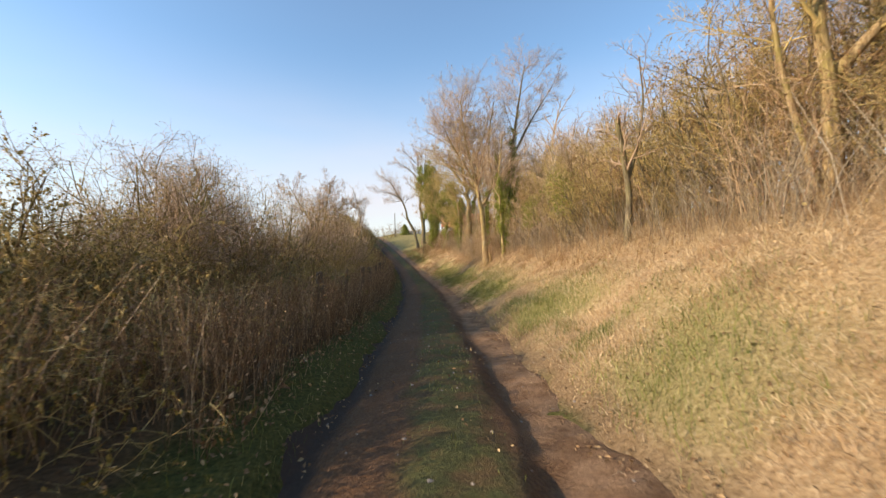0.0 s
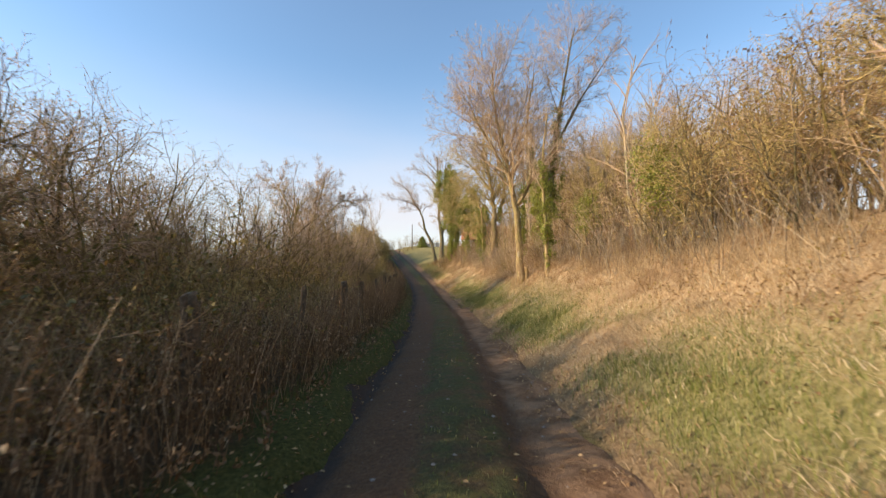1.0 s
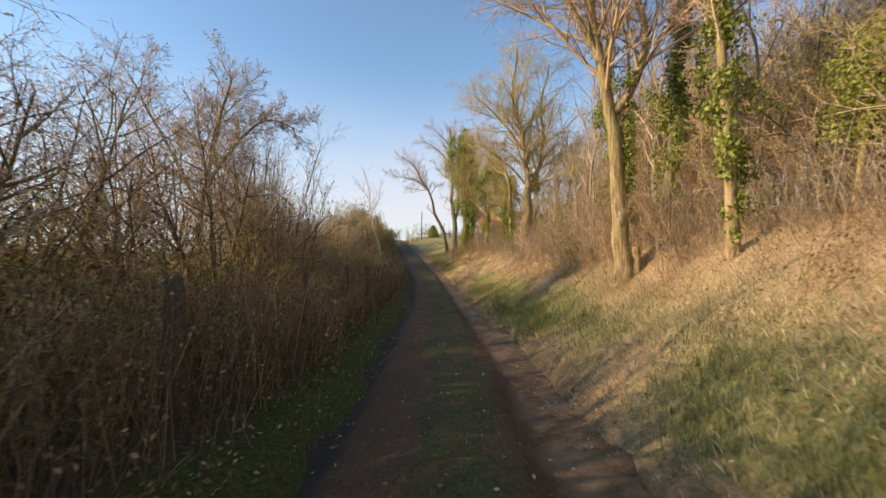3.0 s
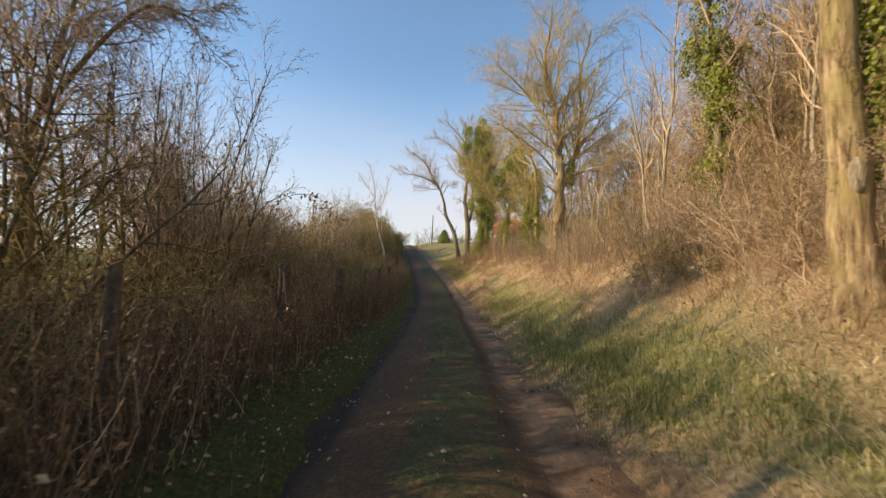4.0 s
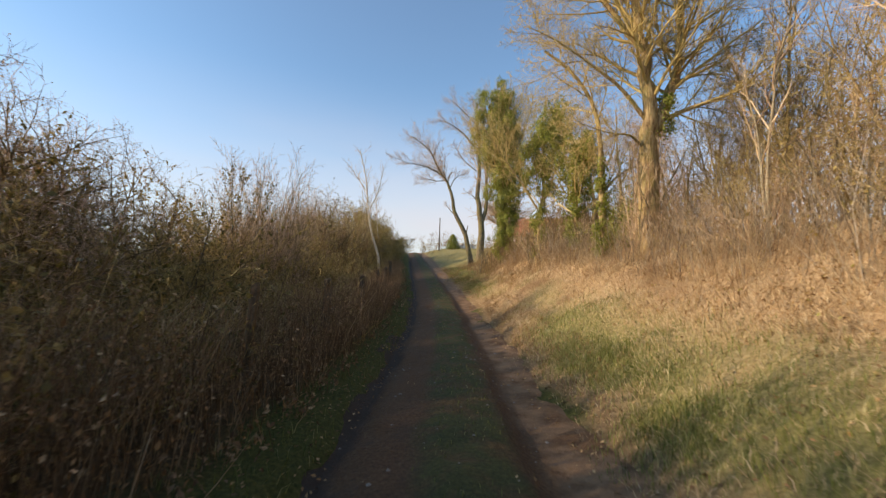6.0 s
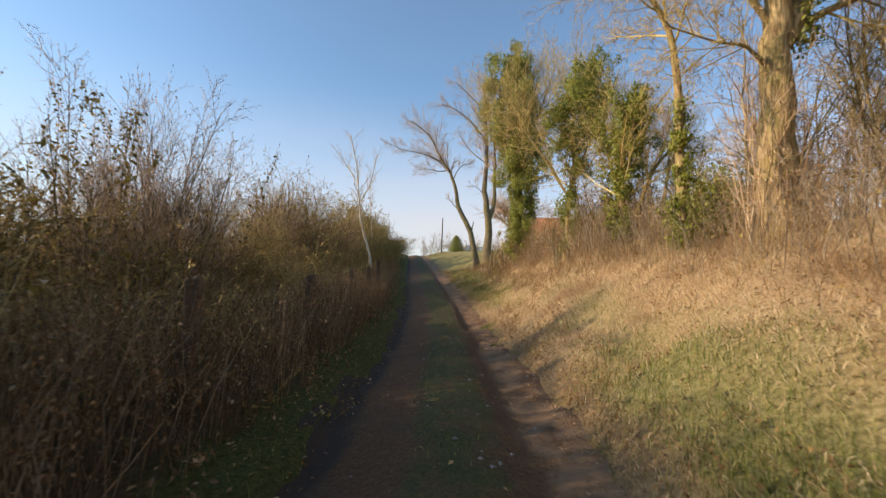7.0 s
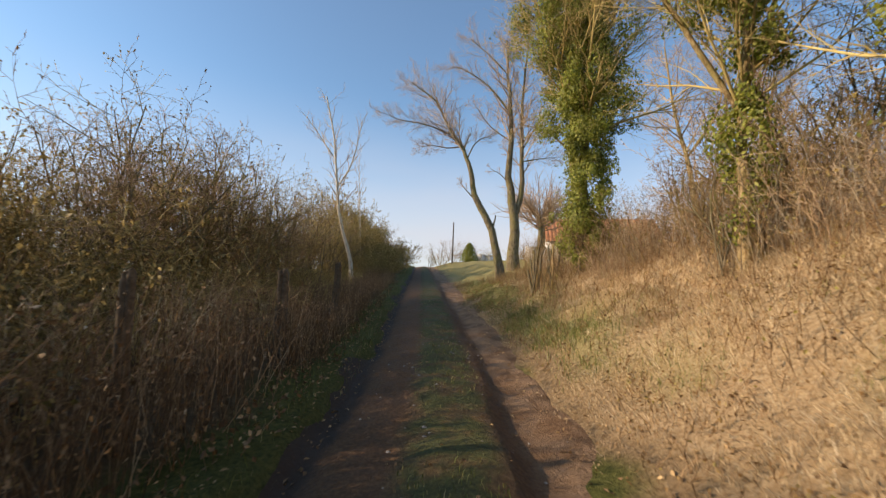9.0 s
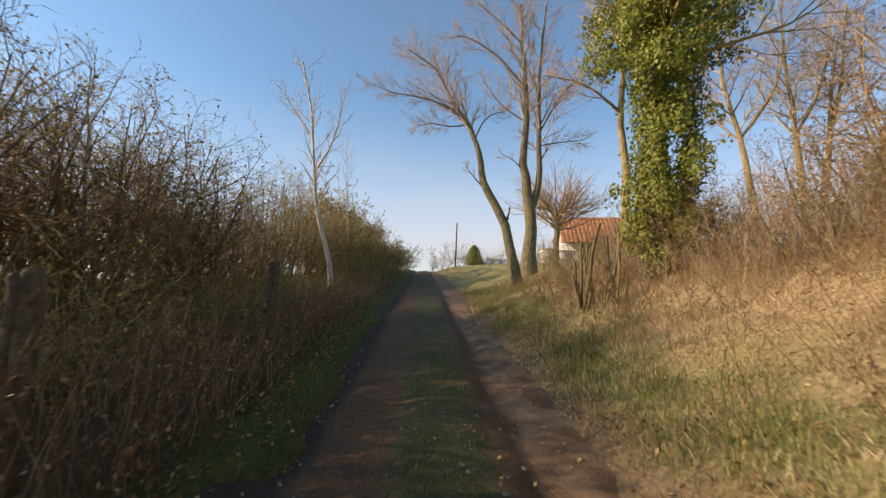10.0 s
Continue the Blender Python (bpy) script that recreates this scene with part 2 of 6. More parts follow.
# ---- meshes out of many small pieces ----
class Geo:
    """Gathers vertices and faces in blocks and turns them into one mesh."""

    def __init__(self):
        self.v, self.f, self.n = [], [], 0

    def add(self, verts, faces):
        if len(verts) == 0:
            return
        self.v.append(np.asarray(verts, dtype=np.float32))
        self.f.append(np.asarray(faces, dtype=np.int64) + self.n)
        self.n += len(verts)

    def mesh(self, name, mat, smooth=True):
        me = bpy.data.meshes.new(name)
        if self.n:
            verts = np.concatenate(self.v)
            me.vertices.add(len(verts))
            me.vertices.foreach_set("co", verts.ravel())
            loops = np.concatenate([f.ravel() for f in self.f]).astype(np.int32)
            sizes = np.concatenate([np.full(len(f), f.shape[1]) for f in self.f])
            me.loops.add(len(loops))
            me.loops.foreach_set("vertex_index", loops)
            me.polygons.add(len(sizes))
            me.polygons.foreach_set("loop_start", (np.cumsum(sizes) - sizes).astype(np.int32))
            me.polygons.foreach_set("use_smooth", np.full(len(sizes), smooth))
            me.update(calc_edges=True)
        me.materials.append(mat)
        return me


def part(name, geo, material, parent, label=""):
    ob = new(name, geo if isinstance(geo, bpy.types.Mesh) else geo.mesh(name, material))
    ob.parent = parent
    return tagged(ob, label)


def unit(a):
    return a / np.maximum(np.linalg.norm(a, axis=-1, keepdims=True), 1e-9)


def tubes(geo, lines):
    """Tapered round stems along polylines: (points, radii) each; thick ones get more sides."""
    groups = {}
    for pts, rad in lines:
        r = max(rad)
        sides = 10 if r > 0.07 else 6 if r > 0.022 else 4 if r > 0.009 else 3
        groups.setdefault((len(pts), sides), []).append((pts, rad))
    for (count, sides), items in groups.items():
        if count == 2 and sides == 3:
            p = np.array([[tuple(q) for q in pts] for pts, _ in items])
            r = np.array([rad[0] for _, rad in items])[:, None, None]
            tan = unit(p[:, 1] - p[:, 0])
            a = unit(np.cross(tan, np.array([[0.31, 0.52, 0.8]])))
            b = np.cross(tan, a)
            ring = np.stack([a, -0.5 * a + 0.866 * b, -0.5 * a - 0.866 * b], axis=1) * r + p[:, :1]
            base = np.arange(len(items))[:, None] * 4
            geo.add(np.concatenate([ring, p[:, 1:]], axis=1).reshape(-1, 3), np.concatenate([base + np.array([t]) for t in ((0, 1, 3), (1, 2, 3), (2, 0, 3))]))
            continue
        p = np.array([[tuple(q) for q in pts] for pts, _ in items])
        r = np.array([rad for _, rad in items])
        tan = unit(np.gradient(p, axis=1))
        ref = np.where(np.abs(unit(p[:, -1] - p[:, 0])[:, 2:3]) > 0.75, np.array([[1.0, 0.15, 0.1]]), np.array([[0.1, 0.2, 1.0]]))
        a = unit(np.cross(tan, ref[:, None, :]))
        b = np.cross(tan, a)
        ang = np.arange(sides) * 2 * math.pi / sides
        ring = a[:, :, None, :] * np.cos(ang)[None, None, :, None] + b[:, :, None, :] * np.sin(ang)[None, None, :, None]
        verts = (p[:, :, None, :] + ring * r[:, :, None, None]).reshape(-1, 3)
        i, j = np.arange(count - 1)[:, None], np.arange(sides)[None, :]
        k = (j + 1) % sides
        quad = np.stack([i * sides + j, i * sides + k, (i + 1) * sides + k, (i + 1) * sides + j], axis=-1).reshape(-1, 4)
        faces = (np.arange(len(items))[:, None, None] * (count * sides) + quad[None]).reshape(-1, 4)
        geo.add(verts, faces)


def leaves(geo, rng, centers, size, droop=0.4, out=None, ratio=0.62):
    """Small pointed leaves, folded along the middle; out: the way that each one faces."""
    c = np.asarray(centers, dtype=float)
    n = len(c)
    if n == 0:
        return
    facing = unit(rng.normal(size=(n, 3)) * (0.4 if out is not None else 1.0) + (0 if out is None else out))
    axis = unit(np.cross(facing, rng.normal(size=(n, 3))) + np.array([0, 0, -droop]))
    side = unit(np.cross(axis, facing))
    s = (size * rng.uniform(0.6, 1.35, n))[:, None]
    lift = facing * s * 0.14
    v = np.stack([c - axis * s * 0.5, c + side * s * ratio * 0.5 + lift, c + axis * s * 0.55, c - side * s * ratio * 0.5 + lift], axis=1).reshape(-1, 3)
    base = np.arange(n)[:, None] * 4
    geo.add(v, np.concatenate([base + np.array([[0, 1, 2]]), base + np.array([[0, 2, 3]])]))


def blades(geo, roots, height, width, lean, rng, rise=1.0):
    """Bent grass blades: a broad lower half and a pointed upper one."""
    n = len(roots)
    if n == 0:
        return
    az = rng.uniform(0, 2 * math.pi, n)
    side = np.stack([np.cos(az), np.sin(az), np.zeros(n)], 1) * (width * rng.uniform(0.6, 1.3, n))[:, None]
    h = height[:, None]
    mid = roots + np.array([[0, 0, 1.0]]) * h * 0.55 * rise + lean * h * 0.35
    tip = roots + np.array([[0, 0, 1.0]]) * h * 0.85 * rise + lean * h
    low = roots - np.array([[0, 0, 0.03]])
    v = np.stack([low - side, low + side, mid + side * 0.7, mid - side * 0.7, tip], axis=1).reshape(-1, 3)
    base = np.arange(n)[:, None] * 5
    geo.add(v, base + np.array([[0, 1, 2, 3]]))
    geo.f.append(base + np.array([[3, 2, 4]]) + geo.n - n * 5)


# ---- the lie of the land ----
TABLE_Y = np.arange(-80, 1700, 0.5)


def profile(ys, vals, soft):
    raw = np.interp(TABLE_Y, ys, vals)
    half = int(soft * 4)
    k = np.exp(-0.5 * (np.arange(-half, half + 1) / (soft * 2)) ** 2)
    pad = np.concatenate([np.full(half, raw[0]), raw, np.full(half, raw[-1])])
    return np.convolve(pad, k / k.sum(), "valid")


CENTRE = profile([-80, 0, 6.6, 13.7, 20.5, 26.4, 32.8, 39, 45, 50, 57, 75, 100, 140, 1700], [1.5, 0.16, 0.0, -0.32, -0.69, -1.3, -1.95, -2.75, -3.65, -4.65, -6.2, -10.1, -15.6, -24.0, -24.0], 2.0)
LEVEL = profile([-80, 1, 6.6, 11.5, 14.6, 20, 27, 33, 37, 41, 45, 50.5, 55, 62, 75, 100, 112, 130, 1700], [0.3, 0.0, -0.12, -0.29, -0.37, -0.53, -0.53, -0.61, -0.60, -0.47, -0.23, 0.20, 0.66, 1.38, 2.6, 4.8, 5.6, 5.8, 5.0], 1.5)
BANK = profile([-80, 45, 50, 54, 60, 66, 80, 110, 1700], [1.0, 1.0, 0.85, 0.66, 0.45, 0.40, 0.45, 0.3, 0.1], 1.5)
SIDE_U = [-900, -40, -14, -7, -3.2, -2.2, -1.35, -1.2, 1.35, 1.7, 2.5, 3.4, 4.5, 6.0, 8.0, 14, 40, 900]
SIDE_Z = [-12, -3.0, -0.5, 0.15, 0.22, 0.16, 0.06, 0.0, 0.0, 0.22, 0.70, 1.30, 2.0, 2.5, 2.8, 3.6, 5.0, 8.0]


def cx(y):
    return np.interp(y, TABLE_Y, CENTRE)


def value_noise(x, y, size, seed):
    """Smooth bumps of about that size, from -1 to 1."""
    lattice = np.random.RandomState(seed).uniform(-1, 1, (128, 128))
    px, py = np.asarray(x) / size + 500.0, np.asarray(y) / size + 500.0
    ix, iy = np.floor(px).astype(int), np.floor(py).astype(int)
    fx, fy = px - ix, py - iy
    fx, fy = fx * fx * (3 - 2 * fx), fy * fy * (3 - 2 * fy)
    a, b = lattice[ix % 128, iy % 128], lattice[(ix + 1) % 128, iy % 128]
    c, d = lattice[ix % 128, (iy + 1) % 128], lattice[(ix + 1) % 128, (iy + 1) % 128]
    return (a * (1 - fx) + b * fx) * (1 - fy) + (c * (1 - fx) + d * fx) * fy


def ground_z(x, y):
    """Height of the ground without the lane's bed."""
    x, y = np.asarray(x, dtype=float), np.asarray(y, dtype=float)
    u = x - cx(y)
    side = np.interp(u, SIDE_U, SIDE_Z)
    side = np.where(u > 1.35, side * np.interp(y, TABLE_Y, BANK), side)
    rough = value_noise(x, y, 1.7, 3) * 0.12 + value_noise(x, y, 0.6, 4) * 0.075
    rough = rough * np.clip((np.abs(u - 0.05) - 1.2) / 0.8, 0.0, 1.0) * np.interp(u, [1.8, 2.6], [1.0, 1.5])
    return np.interp(y, TABLE_Y, LEVEL) + side + rough


def road_z(x, y):
    """Height of the lane's bed: two wheel ruts and a raised strip between them."""
    u = np.asarray(x) - cx(y)
    edge = 0.62 + value_noise(x, y, 1.3, 9) * 0.09
    drop = -(0.075 + 0.03 * value_noise(x, y, 2.1, 12)) * np.clip((u - edge) / 0.19, 0, 1) + 0.08 * np.clip((u - 0.9) / 0.5, 0, 1)
    rut = drop - 0.15 * np.exp(-((u + 1.08) / 0.22) ** 2) - 0.04 * np.exp(-((u + 0.7) / 0.30) ** 2)
    crown = 0.06 * np.exp(-((u - 0.2) / 0.38) ** 4)
    return np.interp(y, TABLE_Y, LEVEL) + 0.06 + rut + crown + value_noise(x, y, 0.8, 7) * 0.03 + value_noise(x, y, 0.3, 8) * 0.016


def green_at(x, y):
    """Where green turf shows through on the lower bank, 0 to 1."""
    u = np.asarray(x) - cx(y)
    band = np.clip((u - 1.45) / 0.5, 0, 1) * np.clip((3.7 - u) / 1.2, 0, 1)
    amount = np.interp(y, [0, 6, 9, 16, 20, 36, 40, 48, 51, 60], [-0.1, 0.05, 0.3, 0.5, 0.45, 0.3, 0.1, -0.1, 0.35, 0.35])
    return band * np.clip((value_noise(x, y, 2.6, 21) * 0.7 + value_noise(x, y, 0.7, 22) * 0.35 + amount) * 1.4 + 0.2, 0, 0.92)


def sheet(name, us, ys, zfun, mat):
    uu, yy = np.meshgrid(us, ys)
    xx = uu + cx(yy)
    verts = np.stack([xx, yy, zfun(xx, yy)], axis=-1).reshape(-1, 3)
    nu = len(us)
    i, j = np.arange(len(ys) - 1)[:, None], np.arange(nu - 1)[None, :]
    faces = np.stack([i * nu + j, i * nu + j + 1, (i + 1) * nu + j + 1, (i + 1) * nu + j], axis=-1).reshape(-1, 4)
    geo = Geo()
    geo.add(verts, faces)
    me = geo.mesh(name, mat)
    for key, values in (("across", uu), ("along", yy), ("green", green_at(xx, yy))):
        me.attributes.new(key, "FLOAT", "POINT").data.foreach_set("value", values.ravel().astype(np.float32))
    return new(name, me)


def widening(start, step, end, grow=1.25):
    out = [start]
    while abs(out[-1] - start) < abs(end - start):
        out.append(out[-1] + step)
        step *= grow
    return out


us = sorted(set(widening(-8.0, -0.3, -900)[1:] + list(np.arange(-8.0, 9.0, 0.16)) + widening(9.0, 0.3, 900)))
ys = sorted(set(widening(-16.0, -0.5, -700)[1:] + list(np.arange(-16.0, 72.0, 0.22)) + widening(72.0, 0.3, 1600, 1.05)))


def lane_edges(x, y):
    """How far a point lies inside the trodden lane, in metres; its edges wander."""
    u = x - cx(y)
    wander = value_noise(x, y, 1.1, 51) * 0.10 + value_noise(x, y, 0.4, 52) * 0.06
    return np.minimum(u + 1.28 + wander, 1.36 - u + wander * 2.3)


def ground_bed(x, y):
    return ground_z(x, y) - 0.26 * np.clip((lane_edges(x, y) - 0.02) / 0.30, 0.0, 1.0)


ground = tagged(sheet("ground", us, ys, ground_bed, ground_mat()), "uneven bank and verge of straw-coloured winter grass and soil", "ground", kind="structure")


def road_sheet_z(x, y):
    return road_z(x, y) - 0.05 * np.clip(0.2 - lane_edges(x, y) / 0.3, 0.0, 1.0)


road_us = np.arange(-1.48, 2.0, 0.053)
road_ys = sorted(set(list(np.arange(-16.0, 60.0, 0.12)) + widening(60.0, 0.2, 160, 1.03) + widening(-16, -0.5, -80)[1:]))
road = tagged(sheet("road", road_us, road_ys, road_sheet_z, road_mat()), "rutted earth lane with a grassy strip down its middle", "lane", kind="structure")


def surface_z(x, y):
    return np.where(lane_edges(x, y) > 0.04, road_z(x, y), ground_z(x, y))


# ---- plants ----
class Spec:
    """How one order of branches grows."""

    def __init__(self, segs, wander, up, kids, angle, ratio, first, thin=0.48, tip=0.25):
        self.segs, self.wander, self.up, self.kids = segs, wander, up, kids
        self.angle, self.ratio, self.first, self.thin, self.tip = angle, ratio, first, thin, tip


def grow(rnd, start, heading, length, radius, specs, level, out):
    """One branch and all that grows on it, as polylines sorted by order in out."""
    s = specs[level]
    pts, rad, dirs = [start], [radius], []
    d = heading.normalized()
    step = length / s.segs
    for i in range(s.segs):
        w = s.wander
        d = Vector((d.x + rnd.gauss(0, w), d.y + rnd.gauss(0, w), d.z + rnd.gauss(0, w) + s.up)).normalized()
        pts.append(pts[-1] + d * step)
        rad.append(radius * (1 - (1 - s.tip) * (i + 1) / s.segs))
        dirs.append(d)
    out[level].append((pts, rad))
    if level + 1 >= len(specs):
        return
    turn = rnd.uniform(0, 6.28)
    for k in range(s.kids):
        f = s.first + (0.98 - s.first) * (k + rnd.random()) / s.kids
        i = min(int(f * s.segs), s.segs - 1)
        g = f * s.segs - i
        d = dirs[i]
        turn += 2.4 + rnd.uniform(-0.5, 0.5)
        helper = Vector((1, 0, 0)) if abs(d.x) < 0.8 else Vector((0, 1, 0))
        a = d.cross(helper).normalized()
        b = d.cross(a)
        ang = radians(s.angle * rnd.uniform(0.65, 1.3))
        way = d * math.cos(ang) + (a * math.cos(turn) + b * math.sin(turn)) * math.sin(ang)
        here = rad[i] + (rad[i + 1] - rad[i]) * g
        grow(rnd, pts[i].lerp(pts[i + 1], g), way, length * s.ratio * rnd.uniform(0.65, 1.2) * (1.1 - 0.45 * f),
             max(0.0042, min(here * 0.85, radius * s.thin)), specs, level + 1, out)


def thing(name, label, category, group=""):
    return tagged(new(name), label, category, group)


def stand(ob, x, y, size=1.0, turn=0.0, sink=0.05):
    ob.matrix_basis = pose(x, y, float(ground_z(x, y)) - sink, 0, 0, turn) @ Matrix.Scale(size, 4)
    return ob


def spread_out(proto, places, sink=0.05):
    """Copies of a plant at (x, y, size, turn); the plant itself takes the first place."""
    for x, y, size, turn in places[1:]:
        copy_thing(proto, pose(x, y, float(ground_z(x, y)) - sink, 0, 0, turn) @ Matrix.Scale(size, 4))
    x, y, size, turn = places[0]
    stand(proto, x, y, size, turn, sink)


def points_on(lines, rng, count, near_tip=0.0):
    """Random points along polylines."""
    if not lines:
        return np.zeros((0, 3))
    pick = rng.integers(0, len(lines), count)
    f = rng.uniform(near_tip, 1.0, count)
    res = np.empty((count, 3))
    for n, (k, t) in enumerate(zip(pick, f)):
        pts = lines[k][0]
        g = t * (len(pts) - 1)
        i = min(int(g), len(pts) - 2)
        res[n] = pts[i].lerp(pts[i + 1], g - i)
    return res


def plant(name, label, category, seed, stems, specs, bark, twig, leaf=None, leaf_count=0, leaf_size=0.05, group="", droop=0.4, stem_name="trunk"):
    """A tree or shrub from its stems (start, heading, length, radius): wood, twigs and leaves as parts. Its foot lies at the origin."""
    rnd, rng = random.Random(seed), np.random.default_rng(seed)
    out = [[] for _ in specs]
    for start, heading, length, radius in stems:
        grow(rnd, Vector(start), Vector(heading), length, radius, specs, 0, out)
    ob = thing(name, label, category, group)
    wood = Geo()
    split = 1 if len(specs) < 4 else 2
    tubes(wood, [ln for lv in out[:split] for ln in lv])
    w = part(stem_name, wood, bark, ob)
    if category != "tree":
        w["kind"] = "stuff"
    fine = Geo()
    tubes(fine, [ln for lv in out[split:] for ln in lv])
    part("crown" if category == "tree" else "twig_mass", fine, twig, ob)["kind"] = "stuff"
    if leaf:
        g = Geo()
        leaves(g, rng, points_on(out[-1], rng, leaf_count, 0.3), leaf_size, droop)
        part("foliage", g, leaf, ob)["kind"] = "stuff"
    return ob, out


def ivy_on(ob, lines, seed, count, spread, lo, hi, size=0.11, leaf=None, label="climbing ivy with glossy green leaves", clumps=26, taper=0.6):
    """Ivy that wraps stems between two heights, in uneven clumps that hang outwards."""
    rng = np.random.default_rng(seed)
    pts = points_on(lines, rng, clumps * 40)
    pts = pts[(pts[:, 2] > lo) & (pts[:, 2] < hi)][:clumps]
    if len(pts) == 0:
        return
    g = Geo()
    per = int(count * 3.2) // len(pts)
    rel = (pts[:, 2] - lo) / (hi - lo)
    for p, f in zip(pts, rel):
        p = p * 1.0
        reach = spread * (taper + (1 - taper) * math.sin(min(1.0, f * 1.15) * math.pi)) * rng.uniform(0.28, 1.45)
        way = rng.normal(size=3)
        way[2] *= 0.3
        centre = p + unit(way) * reach * 0.6
        n = max(20, int(per * (reach / spread) ** 2.3))
        ball = unit(rng.normal(size=(n, 3))) * (rng.uniform(0.12, 1.0, n) ** 0.5)[:, None] * (1 + 0.10 * rng.normal(size=(n, 1)))
        pos = centre + ball * np.array([reach * 0.62, reach * 0.62, reach * 0.85])
        leaves(g, rng, pos, size * 1.25, 1.1, ball * 1.2 + np.array([0, 0, 0.15]), 0.6)
    stem = Geo()
    rnd = random.Random(seed)
    lines_out = [[], []]
    ivy_specs = [Spec(9, 0.16, 0.06, 5, 50, 0.35, 0.2), Spec(4, 0.25, 0.0, 0, 0, 0, 0)]
    for _ in range(7):
        a = rnd.uniform(0, 6.28)
        grow(rnd, Vector((0.22 * math.cos(a), 0.22 * math.sin(a), 0)), Vector((0.02 * math.cos(a), 0.02 * math.sin(a), 1)), (hi - 0.2) * rnd.uniform(0.5, 0.95), 0.02, ivy_specs, 0, lines_out)
    tubes(stem, lines_out[0] + lines_out[1])
    iv = part("ivy", g, leaf or IVY_LEAF, ob, label)
    part("ivy_wood", stem, BARK_GREY, iv)["kind"] = "stuff"


def ivy_shape(ob, stations, seed, clumps, size=0.064, leaf=None, label="climbing ivy with glossy green leaves", per=290):
    """A ragged mass of ivy round a stem: stations (x, y, z, radius), upwards; clumps that hang out and down."""
    rng = np.random.default_rng(seed)
    st = np.array(stations, dtype=float)
    st[:, :3] -= np.array(ob.location)
    step = np.concatenate([[0], np.cumsum(np.linalg.norm(np.diff(st[:, :3], axis=0), axis=1) * (st[1:, 3] + st[:-1, 3]))])
    g = Geo()
    hang = []
    for _ in range(clumps):
        f = rng.uniform(0, step[-1])
        c = np.array([np.interp(f, step, st[:, k]) for k in range(4)])
        a = rng.uniform(0, 2 * math.pi)
        ragged = 0.95 + 0.42 * math.sin(2 * a + c[2] * 2.3 + seed) * math.sin(c[2] * 3.1 + a) + 0.22 * rng.normal()
        r = c[3] * rng.uniform(0.15, 1.0) ** 0.55 * ragged
        way = np.array([math.cos(a), math.sin(a), 0.0])
        reach = rng.uniform(0.35, 1.0) * (0.15 + 0.27 * c[3])
        centre = c[:3] + way * max(0.0, r - reach * 0.4) + np.array([0, 0, rng.normal() * 0.12])
        n = int(per * (reach / 0.36) ** 1.7)
        ball = unit(rng.normal(size=(n, 3))) * (rng.uniform(0.25, 1.0, n) ** 0.45)[:, None]
        pos = centre + ball * np.array([reach * 0.8, reach * 0.8, reach * 1.15])
        pos[:, 2] -= reach * 0.5 * np.abs(ball[:, 0] * way[0] + ball[:, 1] * way[1])
        leaves(g, rng, pos, size, 1.0, ball + way * 0.5 + np.array([0, 0, 0.25]), 0.72)
        if rng.random() < 0.6:
            out = way + rng.normal(size=3) * 0.35
            p = [Vector(centre), Vector(centre + unit(out) * reach * 0.9), Vector(centre + unit(out) * reach * 2.0 - np.array([0, 0, reach * 0.7]))]
            hang.append((p, [0.008, 0.006, 0.003]))
            leaves(g, rng, points_on([(p, None)], rng, 16, 0.3) + rng.normal(size=(16, 3)) * 0.05, size, 1.0)
    iv = part("ivy", g, leaf or IVY_LEAF, ob, label)
    stem = Geo()
    tubes(stem, hang)
    part("ivy_wood", stem, BARK_GREY, iv)["kind"] = "stuff"


# shrub kinds of the hedge
def bush_stems(rnd, count, spread, height, radius, lean):
    res = []
    for _ in range(count):
        a, r = rnd.uniform(0, 6.28), spread * math.sqrt(rnd.random())
        res.append(((r * math.cos(a), r * math.sin(a), 0), (lean * math.cos(a) * rnd.random(), lean * math.sin(a) * rnd.random(), 1), height * rnd.uniform(0.65, 1.1), radius * rnd.uniform(0.7, 1.2)))
    return res


